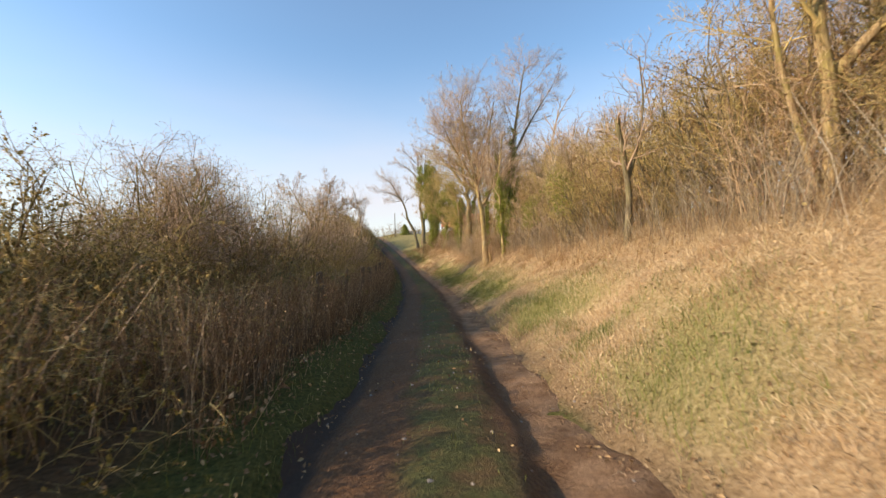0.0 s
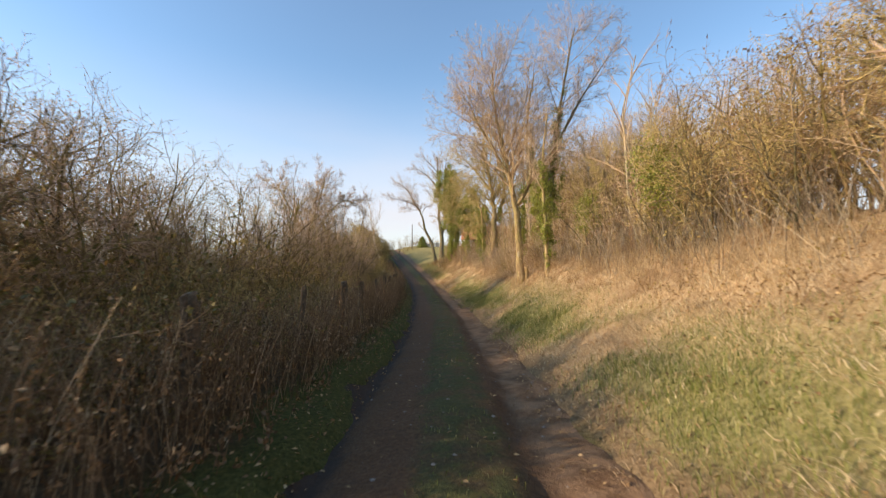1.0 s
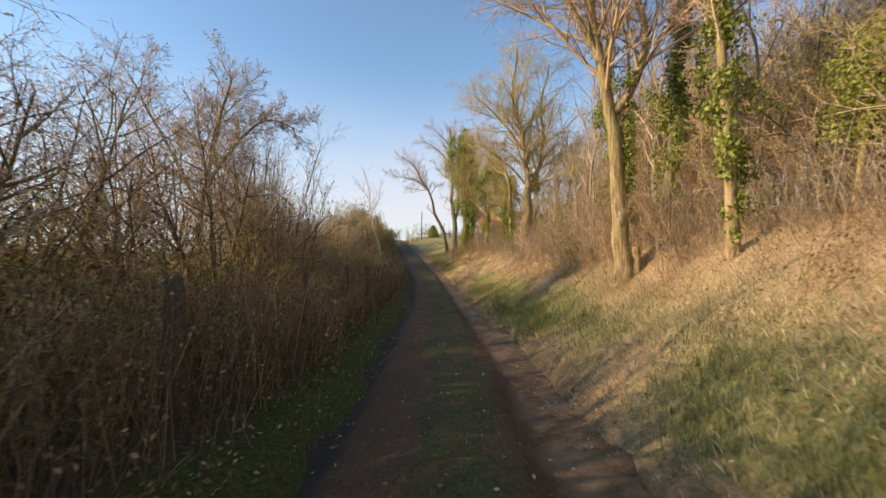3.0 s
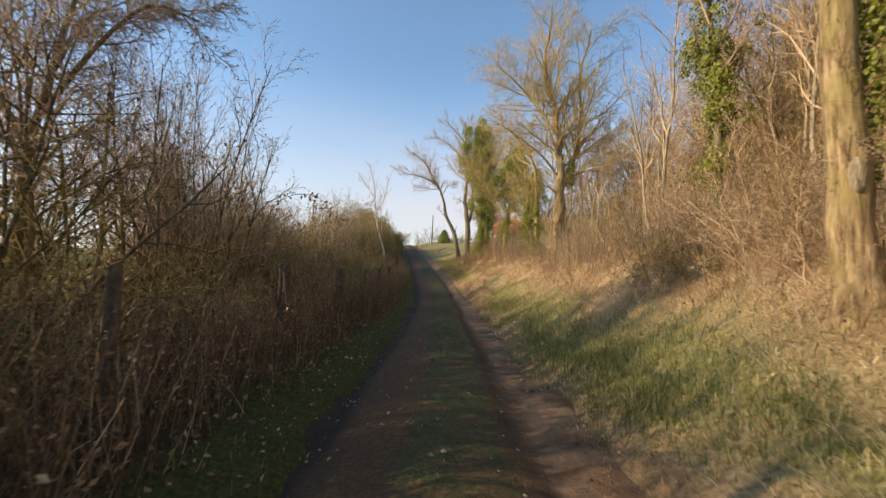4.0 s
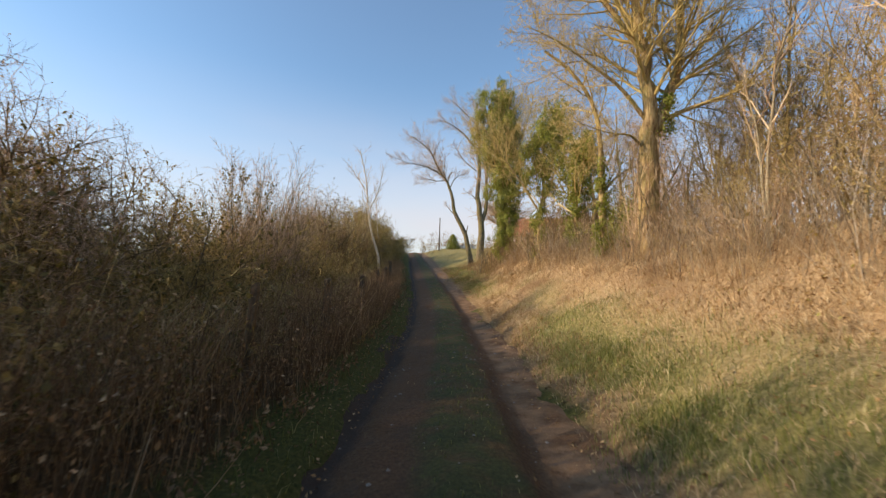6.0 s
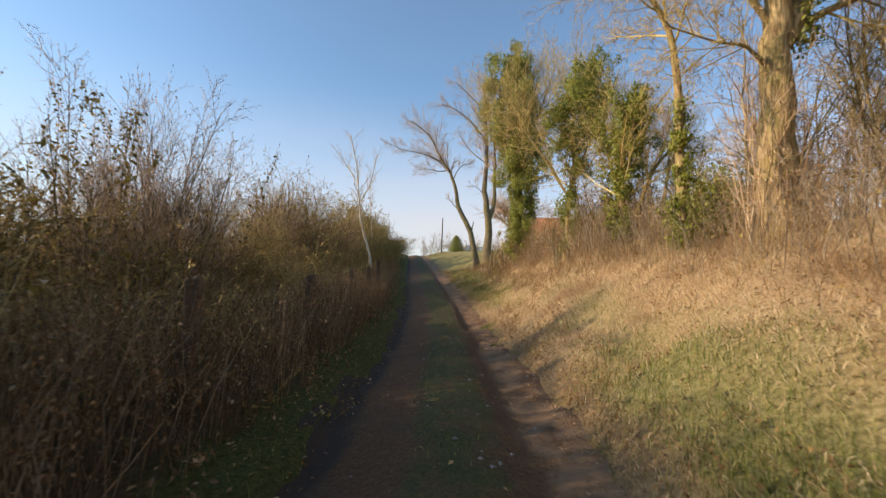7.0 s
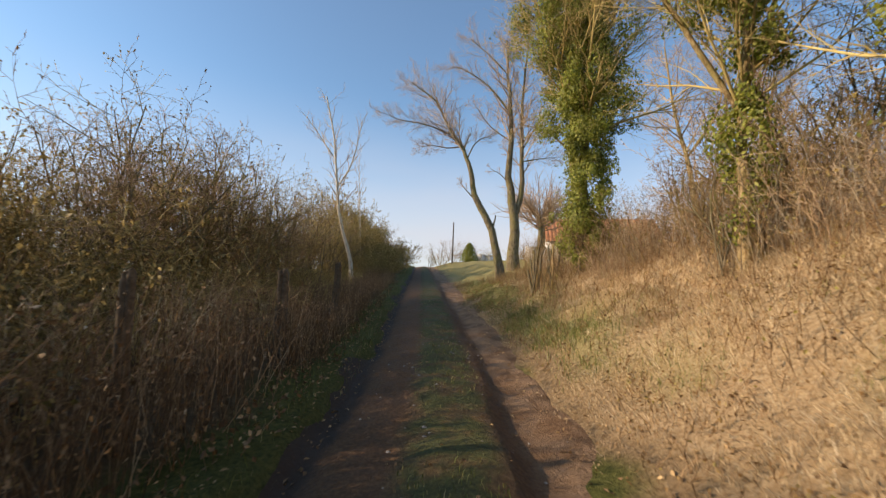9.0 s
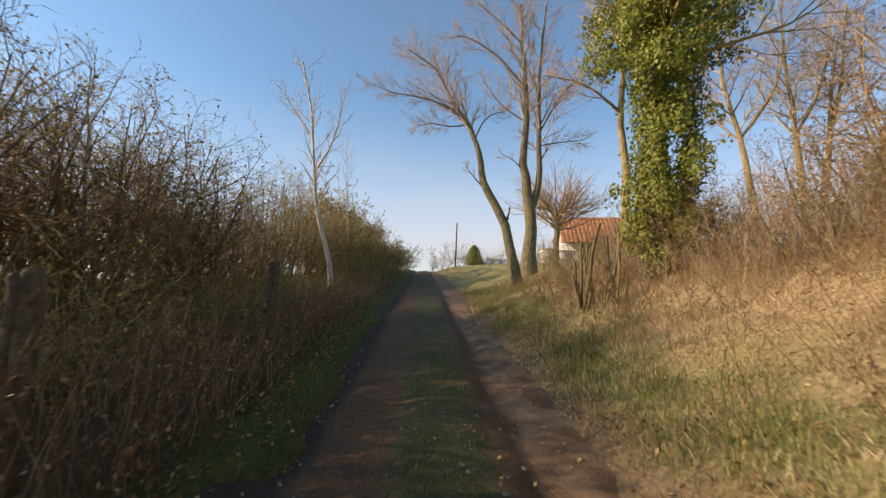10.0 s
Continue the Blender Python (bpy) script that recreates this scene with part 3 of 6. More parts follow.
def hedge_kinds():
    kinds = {}
    thorn = [Spec(7, 0.12, 0.03, 8, 44, 0.38, 0.25, 0.42), Spec(4, 0.2, 0.03, 7, 46, 0.5, 0.12, 0.45), Spec(2, 0.22, 0.0, 4, 45, 0.65, 0.1, 0.55), Spec(1, 0.2, 0.0, 0, 0, 0, 0)]
    for i, (seed, n) in enumerate(((11, 6), (12, 5), (13, 6))):
        kinds["thorn%d" % i] = plant("hedge_shrub", "bare hawthorn shrub with a tangle of thin grey twigs", "shrub", seed, bush_stems(random.Random(seed), n, 0.55, 4.3, 0.03, 0.7), thorn, BARK_DARK, TWIG_GREY if i != 1 else TWIG_OLIVE, BRAMBLE_LEAF if i == 2 else DULL_LEAF, 650, 0.03, "shrubs of the hedge", stem_name="wood")[0]
    crownish = [Spec(8, 0.10, 0.02, 9, 50, 0.44, 0.4, 0.42), Spec(5, 0.17, 0.0, 8, 48, 0.5, 0.1, 0.45), Spec(3, 0.2, -0.02, 5, 45, 0.55, 0.1, 0.55), Spec(1, 0.2, 0.0, 0, 0, 0, 0)]
    kinds["hawtree"] = plant("hawthorn_tree", "small crooked hawthorn with a spreading crown of purple-grey twigs", "tree", 15, bush_stems(random.Random(16), 4, 0.35, 4.6, 0.045, 0.5), crownish, BARK_DARK, TWIG_GREY, DULL_LEAF, 700, 0.03, "hawthorn trees of the hedge")[0]
    upright = [Spec(9, 0.06, 0.03, 11, 26, 0.34, 0.15, 0.5), Spec(5, 0.13, 0.05, 8, 30, 0.5, 0.1, 0.55), Spec(2, 0.15, 0.03, 4, 34, 0.5, 0.1), Spec(1, 0.2, 0, 0, 0, 0, 0)]
    kinds["upright"] = plant("willow_bush", "tall bush of many upright bare stems with few dark leaves", "shrub", 21, bush_stems(random.Random(21), 12, 0.95, 4.8, 0.022, 0.4), upright, BARK_GREY, TWIG_GREY, BRAMBLE_LEAF, 1000, 0.035, "tall bushes of the hedge", stem_name="wood")[0]
    arch = [Spec(8, 0.19, -0.10, 7, 45, 0.22, 0.1), Spec(3, 0.2, -0.03, 3, 45, 0.5, 0.1), Spec(1, 0.2, 0, 0, 0, 0, 0)]
    for i, seed in enumerate((31, 32)):
        kinds["bramble%d" % i] = plant("bramble", "dark bramble thicket with arching stems and sparse leaves", "shrub", seed, bush_stems(random.Random(seed), 26, 0.6, 1.75, 0.008, 1.0), arch, TWIG_RED, TWIG_RED, BRAMBLE_LEAF, 1700, 0.048, "brambles of the hedge", stem_name="wood")[0]
    tangle = [Spec(7, 0.26, -0.04, 6, 52, 0.34, 0.1), Spec(3, 0.3, 0.0, 3, 50, 0.5, 0.1), Spec(1, 0.25, 0, 0, 0, 0, 0)]
    for i, (seed, leaf) in enumerate(((35, DULL_LEAF), (36, BRAMBLE_LEAF))):
        kinds["thicket%d" % i] = plant("low_thicket", "low matted thicket of brown stems and dull olive leaves", "shrub", seed, bush_stems(random.Random(seed), 22, 0.8, 1.75, 0.009, 1.3), tangle, BARK_DARK, TWIG_OLIVE, leaf, 1700, 0.045, "low thickets inside the hedge", stem_name="wood")[0]
    leafy = [Spec(5, 0.13, 0.03, 7, 45, 0.44, 0.2), Spec(3, 0.2, 0.03, 6, 48, 0.5, 0.1), Spec(2, 0.22, 0.0, 3, 45, 0.6, 0.1), Spec(1, 0.2, 0, 0, 0, 0, 0)]
    kinds["brown"] = plant("brown_bush", "rounded bush of fine reddish-brown twigs with withered leaves", "shrub", 41, bush_stems(random.Random(41), 7, 0.6, 3.2, 0.03, 0.9), leafy, BARK_DARK, TWIG_RED, BROWN_LEAF, 1000, 0.04, "brown bushes", stem_name="wood")[0]
    kinds["olive"] = plant("olive_bush", "bush of olive-brown twigs with a few yellowed leaves", "shrub", 42, bush_stems(random.Random(42), 6, 0.5, 3.2, 0.03, 0.8), leafy, BARK_GREY, TWIG_OLIVE, DULL_LEAF, 1100, 0.04, "olive bushes", stem_name="wood")[0]
    kinds["tan"] = plant("tan_thicket", "thicket of tangled tan saplings and dry stems", "shrub", 43, bush_stems(random.Random(43), 15, 1.1, 2.9, 0.013, 0.9), [Spec(7, 0.14, 0.02, 8, 42, 0.36, 0.15), Spec(3, 0.2, 0.02, 6, 42, 0.5, 0.1), Spec(1, 0.2, 0, 0, 0, 0, 0)], TWIG_TAN, TWIG_TAN, BROWN_LEAF, 500, 0.05, "sapling thickets", stem_name="wood")[0]
    kinds["dark"] = plant("ivy_bush", "dense dark brown-green bush hung with ivy", "shrub", 44, bush_stems(random.Random(44), 7, 0.6, 3.2, 0.04, 0.8), leafy, BARK_DARK, TWIG_OLIVE, DULL_LEAF, 4000, 0.065, "dark evergreen bushes", stem_name="wood")[0]
    kinds["evergreen"] = plant("ivy_bush", "dense dark evergreen bush with small glossy leaves", "shrub", 46, bush_stems(random.Random(46), 7, 0.6, 3.2, 0.04, 0.8), leafy, BARK_DARK, TWIG_OLIVE, BRAMBLE_LEAF, 4000, 0.065, "dark evergreen bushes", stem_name="wood")[0]
    whip = [Spec(9, 0.06, 0.02, 13, 34, 0.40, 0.18, 0.45), Spec(4, 0.11, 0.03, 8, 36, 0.5, 0.08, 0.5), Spec(2, 0.14, 0.02, 4, 36, 0.65, 0.1, 0.6), Spec(1, 0.15, 0, 0, 0, 0, 0)]
    for i, (seed, twig) in enumerate(((61, TWIG_OLIVE), (62, TWIG_TAN), (63, TWIG_GREY))):
        kinds["scrub%d" % i] = plant("sapling_clump", "clump of whippy bare saplings with a haze of fine twigs", "shrub", seed, bush_stems(random.Random(seed), 7, 0.9, 5.0, 0.03, 0.5), whip, BARK_TAN, twig, BROWN_LEAF, 500, 0.045, "sapling clumps behind the bank", stem_name="wood")[0]
    wood = [Spec(10, 0.05, 0.02, 16, 42, 0.34, 0.2, 0.4), Spec(6, 0.12, 0.06, 9, 40, 0.45, 0.15, 0.4), Spec(3, 0.18, 0.03, 6, 40, 0.5, 0.1), Spec(1, 0.18, 0, 0, 0, 0, 0)]
    for i, (seed, bark, twig) in enumerate(((51, BARK_TAN, TWIG_TAN), (52, BARK_GREY, TWIG_GREY), (53, BARK_TAN, TWIG_RED))):
        kinds["tree%d" % i] = plant("bare_tree", "slender bare winter tree with a pale trunk and fine twigs", "tree", seed, [((0, 0, 0), (0.08, 0.02, 1), 8.0, 0.085), ((0.15, 0.1, 0), (-0.25, 0.1, 1), 6.5, 0.06)] + ([((-0.2, 0.1, 0), (0.2, -0.2, 1), 5.5, 0.05)] if i != 1 else []), wood, bark, twig, None, 0, 0, "bare trees on the bank")[0]
    kinds["pale"] = plant("pale_sapling", "slender young tree with a pale crooked stem", "tree", 66, [((0, 0, 0), (0.12, 0.05, 1), 5.5, 0.05), ((0.1, 0.1, 0), (-0.2, -0.1, 1), 4.4, 0.036)], [Spec(10, 0.10, 0.04, 9, 36, 0.3, 0.35, 0.4), Spec(5, 0.12, 0.05, 6, 38, 0.45, 0.15), Spec(2, 0.15, 0.02, 0, 0, 0, 0)], BARK_PALE, TWIG_TAN, None, 0, 0, "pale saplings on the bank")[0]
    return kinds


KIND = hedge_kinds()
spots = {k: [] for k in KIND}
prng = random.Random(77)


def put(kind, u, y, size):
    spots[kind].append((float(cx(y)) + u, y, size, prng.uniform(0, 360)))


# hedge skyline along the lane: height above the lane
SKY_Y = [-20, 3, 6, 8, 10, 13, 16, 19, 22, 24, 28, 29.6, 30.6, 32.5, 34, 35.4, 36.4, 37.2, 38.3, 41.3, 42.2, 44.8, 46.6, 49.6, 53, 56, 62, 66, 72, 78, 90, 110]
SKY_H = [3.6, 2.5, 2.8, 3.8, 4.6, 4.4, 4.4, 4.8, 5.1, 5.3, 5.3, 5.0, 3.7, 3.7, 4.1, 3.7, 2.9, 2.5, 3.7, 4.1, 3.1, 3.0, 4.4, 5.8, 5.9, 5.3, 5.2, 5.6, 6.0, 6.0, 5.0, 4.5]
y = -14.0
while y < 92:
    top = float(np.interp(y, SKY_Y, SKY_H))
    if y < 54 or 61.5 < y < 66:
        back_off = 0.75 if 43 < y < 61 else 0.0
        put(prng.choice(["bramble0", "bramble1"]), -3.5 - back_off + prng.uniform(-0.3, 0.15), y, prng.uniform(0.55, 0.9) * (1 - 0.3 * back_off))
        put(prng.choice(["thicket0", "thicket1"]), -3.3 - back_off + prng.uniform(-0.3, 0.2), y + 0.9, prng.uniform(0.6, 0.85) * (1 - 0.3 * back_off))
    if 46 < y < 66:
        back = ["brown", "olive", "thorn0", "thorn2", "brown"]
    elif 25.2 < y < 29 or 38 < y < 41:
        back = ["upright"]
    elif y > 66:
        back = ["dark", "dark", "brown"]
    else:
        back = ["thorn0", "thorn1", "thorn2", "olive", "hawtree"]
    nominal = {"upright": 5.3, "thorn0": 5.1, "thorn1": 5.1, "thorn2": 5.1, "brown": 3.7, "olive": 3.7, "dark": 3.7, "hawtree": 5.4}
    if not 25.2 < y < 29:
        k = prng.choice(back)
        put(k, (-5.3 if 42 < y < 61 else -4.9) + prng.uniform(-0.5, 0.4), y + prng.uniform(-0.4, 0.4), 0.78 * top / nominal[k])
    k = prng.choice(back)
    put(k, (-7.1 if 42 < y < 61 else -6.6) + prng.uniform(-0.6, 0.6), y + prng.uniform(-0.6, 0.6), top / nominal[k] * prng.uniform(0.88, 1.05))
    if y < 66 and not 13 < y < 30:
        if y > 38:
            k = prng.choice(["brown", "olive", "thorn1"])
        else:
            k = prng.choice(["thorn0", "thorn1", "thorn2"])
        put(k, (-6.4 if 42 < y < 61 else -5.8) + prng.uniform(-0.5, 0.5), y + 0.9, top / nominal[k] * prng.uniform(0.75, 0.95))
    if y > 62:
        put(prng.choice(["thicket0", "thicket1"]), -4.0 + prng.uniform(-0.3, 0.3), y + 0.6, prng.uniform(1.1, 1.5))
        put("dark", -4.6 + prng.uniform(-0.3, 0.3), y + 1.3, prng.uniform(0.6, 0.8))
    if 30 < y < 62:
        put(prng.choice(["olive", "thicket0", "thicket1"]), -7.6 + prng.uniform(-0.5, 0.5), y + 0.4, 0.68 * top / 3.7)
    if y < 62:
        put(prng.choice(["thicket0", "thicket1"]), -5.3 + prng.uniform(-0.4, 0.4), y + 0.3, min(prng.uniform(1.1, 1.6), 0.42 * top) * (0.7 if y > 52 else 1.0))
    if y < 54:
        put(prng.choice(["bramble0", "bramble1", "thicket0", "thicket1"]), (-4.4 if y < 43 else -5.0) + prng.uniform(-0.4, 0.4), y + 0.8, prng.uniform(0.9, 1.3) * (1.0 if y < 43 else 0.75))
    y += 1.75 if y < 66 else 2.6

# bank top: three rows of scrub and a belt of bare trees behind
y = -8.0
while y < 52:
    low = 0.6 if 36 < y < 48 else 0.78 if 26 < y <= 36 else 1.0
    put(prng.choice(["tan", "tan", "olive" if low > 0.7 else "tan"]), 5.3 + prng.uniform(-0.4, 0.5), y, low * prng.uniform(0.55, 0.85))
    put(prng.choice(["tan", "brown", "brown"] if low > 0.7 else ["tan", "olive"]), 6.6 + prng.uniform(-0.5, 0.5), y + prng.uniform(-0.6, 0.6), low * prng.uniform(0.75, 1.1))
    put(prng.choice(["tan", "brown", "olive"]), 8.2 + prng.uniform(-0.6, 0.6), y + prng.uniform(-0.6, 0.6), prng.uniform(1.0, 1.35) * (0.7 if 26 < y < 42 else 1.0))
    put(prng.choice(["tan", "olive"]), 7.5 + prng.uniform(-0.5, 0.5), y + 0.9, low * prng.uniform(0.95, 1.3))
    if y < 44:
        rise = float(np.interp(y, [0, 8, 16, 24, 32, 40, 44], [1.15, 1.1, 0.85, 0.95, 1.3, 1.45, 1.0]))
        if not 22 < y < 41 or prng.random() < 0.45:
            put(prng.choice(["scrub0", "scrub1", "scrub2"]), 8.6 + prng.uniform(-0.7, 0.7), y + prng.uniform(-0.6, 0.6), rise * prng.uniform(0.75, 0.95))
        if not 26 < y < 41 or prng.random() < 0.6:
            put(prng.choice(["scrub0", "scrub1", "scrub2"]), 10.4 + prng.uniform(-0.8, 1.2), y + prng.uniform(-0.6, 0.6), rise * prng.uniform(0.9, 1.15))
        if prng.random() < 0.45:
            put(prng.choice(["tree0", "tree1", "tree2"]), 10.5 + prng.uniform(-2.0, 2.5), y + prng.uniform(-1, 1), prng.uniform(0.65, 0.85) * min(rise, 1.15))
    y += 1.75
y = 54.0
while y < 72:
    put(prng.choice(["tan", "brown"]), 7.4 + prng.uniform(-1.2, 1.0), y, prng.uniform(0.45, 0.75))
    y += 1.8
# leafy bushes: thick ones in the hedge, and a brown and green clump at the start of the bank
y = 30.0
while y < 46:
    put("dark", -5.2 + prng.uniform(-0.5, 0.3), y, min(prng.uniform(0.6, 0.78), 0.2 * float(np.interp(y, SKY_Y, SKY_H))))
    y += 1.4
y = 2.5
while y < 25:
    put(prng.choice(["thicket0", "thicket1", "olive"]), -7.3 + prng.uniform(-0.6, 0.6), y, prng.uniform(0.8, 0.95) if y < 6 else prng.uniform(0.95, 1.2))
    put(prng.choice(["thicket0", "thicket1"]), -6.2 + prng.uniform(-0.4, 0.4), y + 0.7, prng.uniform(1.1, 1.35))
    y += 1.5
y = 3.5
while y < 15:
    top = float(np.interp(y, SKY_Y, SKY_H))
    put(prng.choice(["olive", "brown"]), -5.1 + prng.uniform(-0.3, 0.3), y, 0.62 * top / 3.7)
    put(prng.choice(["olive", "thorn0", "thorn1"]), -6.3 + prng.uniform(-0.3, 0.3), y + 0.6, 0.85 * top / 4.4)
    y += 1.2
for by, bs in ((5.6, 0.55), (6.4, 0.62), (7.2, 0.6)):
    put("evergreen", -5.0, by, bs)
y = 31.0
while y < 62:
    if not 36.0 < y < 38.0:
        top = float(np.interp(y, SKY_Y, SKY_H))
        if y < 37:
            put("olive", -6.5 + prng.uniform(-0.3, 0.3), y, 0.74 * top / 3.7)
        else:
            put(prng.choice(["olive", "brown"]), -6.8 + prng.uniform(-0.3, 0.3), y, 0.55 * top / 3.7)
        if y < 46:
            put(prng.choice(["thorn0", "thorn2", "hawtree"]), -8.0 + prng.uniform(-0.4, 0.4), y + 0.6, 1.02 * top / 5.2)
    y += 1.5
y = 7.0
while y < 25:
    put("dark", -8.1 + prng.uniform(-0.4, 0.4), y, prng.uniform(0.72, 0.85))
    y += 1.9
y = 30.5
while y < 47:
    put(prng.choice(["thicket0", "thicket1", "dark"]), -6.4 + prng.uniform(-0.5, 0.5), y, 0.75 + prng.uniform(0.0, 0.15))
    put(prng.choice(["thicket0", "thicket1"]), -5.6 + prng.uniform(-0.4, 0.4), y + 0.6, prng.uniform(1.1, 1.35))
    y += 1.2
for bu, by, bs in ((3.7, 28.0, 0.5), (4.1, 27.4, 0.6), (3.9, 28.7, 0.45), (4.5, 27.9, 0.6)):
    put("thicket1", bu, by, bs)
for hu, hy, hs in ((-6.5, 31.6, 0.88), (-6.7, 32.6, 0.95), (-6.5, 33.6, 0.98), (-6.8, 34.5, 0.93), (-6.6, 35.4, 0.82), (-5.6, 32.9, 0.78), (-5.2, 9.3, 0.84), (-6.5, 11.5, 0.95)):
    put("hawtree", hu, hy, hs)
for i, (bu, by) in enumerate(((8.6, 29.6), (9.6, 31.0), (8.4, 32.2), (10.2, 33.2), (9.0, 34.4), (10.6, 35.6), (9.4, 36.6), (11.4, 30.4))):
    put("scrub%d" % (i % 3), bu, by, 1.15 + 0.12 * (i % 3))
    put("tree%d" % (i % 3), bu + 1.6, by + 0.8, 0.8 + 0.05 * (i % 4))
for wu, wy, ws in ((-4.9, 27.9, 1.0), (-5.9, 28.8, 0.95), (-4.8, 38.6, 0.78), (-5.6, 39.6, 0.86), (-5.2, 40.6, 0.8)):
    put("upright", wu, wy, ws)
# extra thorn row behind the hedge, added to throw shade on the lane
y = 37.0
while y < 51:
    put(prng.choice(["thorn0", "thorn1", "thorn2"]), -10.6 + prng.uniform(-0.6, 0.6), y + 0.7, prng.uniform(0.95, 1.05) * (0.55 if y < 46 else 0.95))
    y += 1.5
for by in (3.6, 5.0, 6.2, 9.0, 14.5, 19.0, 22.5):
    put("dark", -5.3 + prng.uniform(-0.4, 0.4), by, prng.uniform(0.6, 0.75))
for bu, by, bs, bk in ((4.4, 46.5, 0.4, "tan"), (4.7, 47.6, 0.5, "brown"), (4.3, 48.6, 0.42, "tan"), (4.9, 49.5, 0.55, "brown"), (4.5, 50.5, 0.5, "brown"), (4.9, 51.6, 0.55, "tan"), (4.4, 52.5, 0.45, "brown"), (4.9, 53.4, 0.55, "brown"), (5.4, 50.2, 0.6, "brown"), (5.5, 48.3, 0.6, "brown"), (5.3, 46.8, 0.55, "tan"), (3.7, 24.9, 0.5, "tan"), (3.9, 23.4, 0.45, "tan"), (4.2, 26.2, 0.6, "tan"), (3.4, 25.8, 0.36, "tan"), (3.8, 27.0, 0.42, "brown"), (3.2, 27.4, 0.3, "tan"), (4.3, 27.8, 0.5, "tan"), (3.7, 28.6, 0.36, "brown"), (4.4, 24.2, 0.55, "brown"), (3.1, 24.4, 0.28, "tan"), (4.0, 25.5, 0.42, "brown"), (4.7, 29.4, 0.5, "tan"), (5.9, 13.2, 0.95, "brown"), (5.6, 14.8, 0.9, "brown"), (6.4, 15.6, 1.0, "brown"), (6.0, 11.6, 1.1, "olive"), (6.9, 10.4, 1.35, "olive"), (6.2, 9.3, 1.15, "olive"), (7.4, 8.4, 1.5, "olive"), (7.0, 12.6, 1.3, "brown")):
    put(bk, bu, by, bs)
for i, by in enumerate((17.8, 19.5, 25.8, 27.2, 28.9, 31.6, 33.0, 34.8, 36.4, 42.2)):
    put("pale", 5.2 + (i * 7 % 5) * 0.35, by, 0.8 + (i * 3 % 4) * 0.12)
for hx, hy, hs in ((-6.0, 10.2, 0.92), (-5.9, 6.9, 0.7), (-5.2, 24.0, 1.0), (-6.3, 21.8, 0.98), (-5.3, 18.6, 0.97), (-6.2, 13.4, 0.88), (-5.7, 16.6, 0.85), (-8.6, 15.2, 1.2), (-9.5, 16.6, 1.25), (-6.0, 25.4, 1.05), (-4.9, 11.4, 0.85), (-6.6, 28.2, 0.95),
                   (-10.9, 51.4, 1.05), (-11.7, 53.6, 0.98), (-10.5, 49.6, 0.98), (-12.0, 52.4, 1.02), (-10.0, 47.4, 0.8)):
    spots["hawtree"].append((hx, hy, hs, hx * 77 + hy * 31))
for kind, places in spots.items():
    if places:
        spread_out(KIND[kind], places)


# ---- the single trees, limb by limb ----
def smooth_line(pts, steps=3):
    """A smooth curve through a few points."""
    p = [Vector(q) for q in pts]
    p = [p[0] * 2 - p[1]] + p + [p[-1] * 2 - p[-2]]
    res = []
    for a, b, c, d in zip(p, p[1:], p[2:], p[3:]):
        for i in range(steps):
            t = i / steps
            res.append(0.5 * ((2 * b) + (c - a) * t + (2 * a - 5 * b + 4 * c - d) * t * t + (3 * b - a - 3 * c + d) * t ** 3))
    return res + [p[-2]]


FINE = [Spec(7, 0.08, 0.03, 10, 38, 0.42, 0.12, 0.42), Spec(4, 0.11, 0.02, 6, 36, 0.55, 0.1, 0.5), Spec(2, 0.14, 0.0, 4, 36, 0.7, 0.1, 0.6), Spec(1, 0.15, 0, 0, 0, 0, 0)]


SWEPT = [Spec(7, 0.07, 0.05, 9, 32, 0.5, 0.12, 0.42), Spec(5, 0.09, 0.03, 5, 30, 0.55, 0.15, 0.5), Spec(3, 0.12, 0.0, 2, 30, 0.6, 0.2, 0.6), Spec(1, 0.1, 0, 0, 0, 0, 0)]


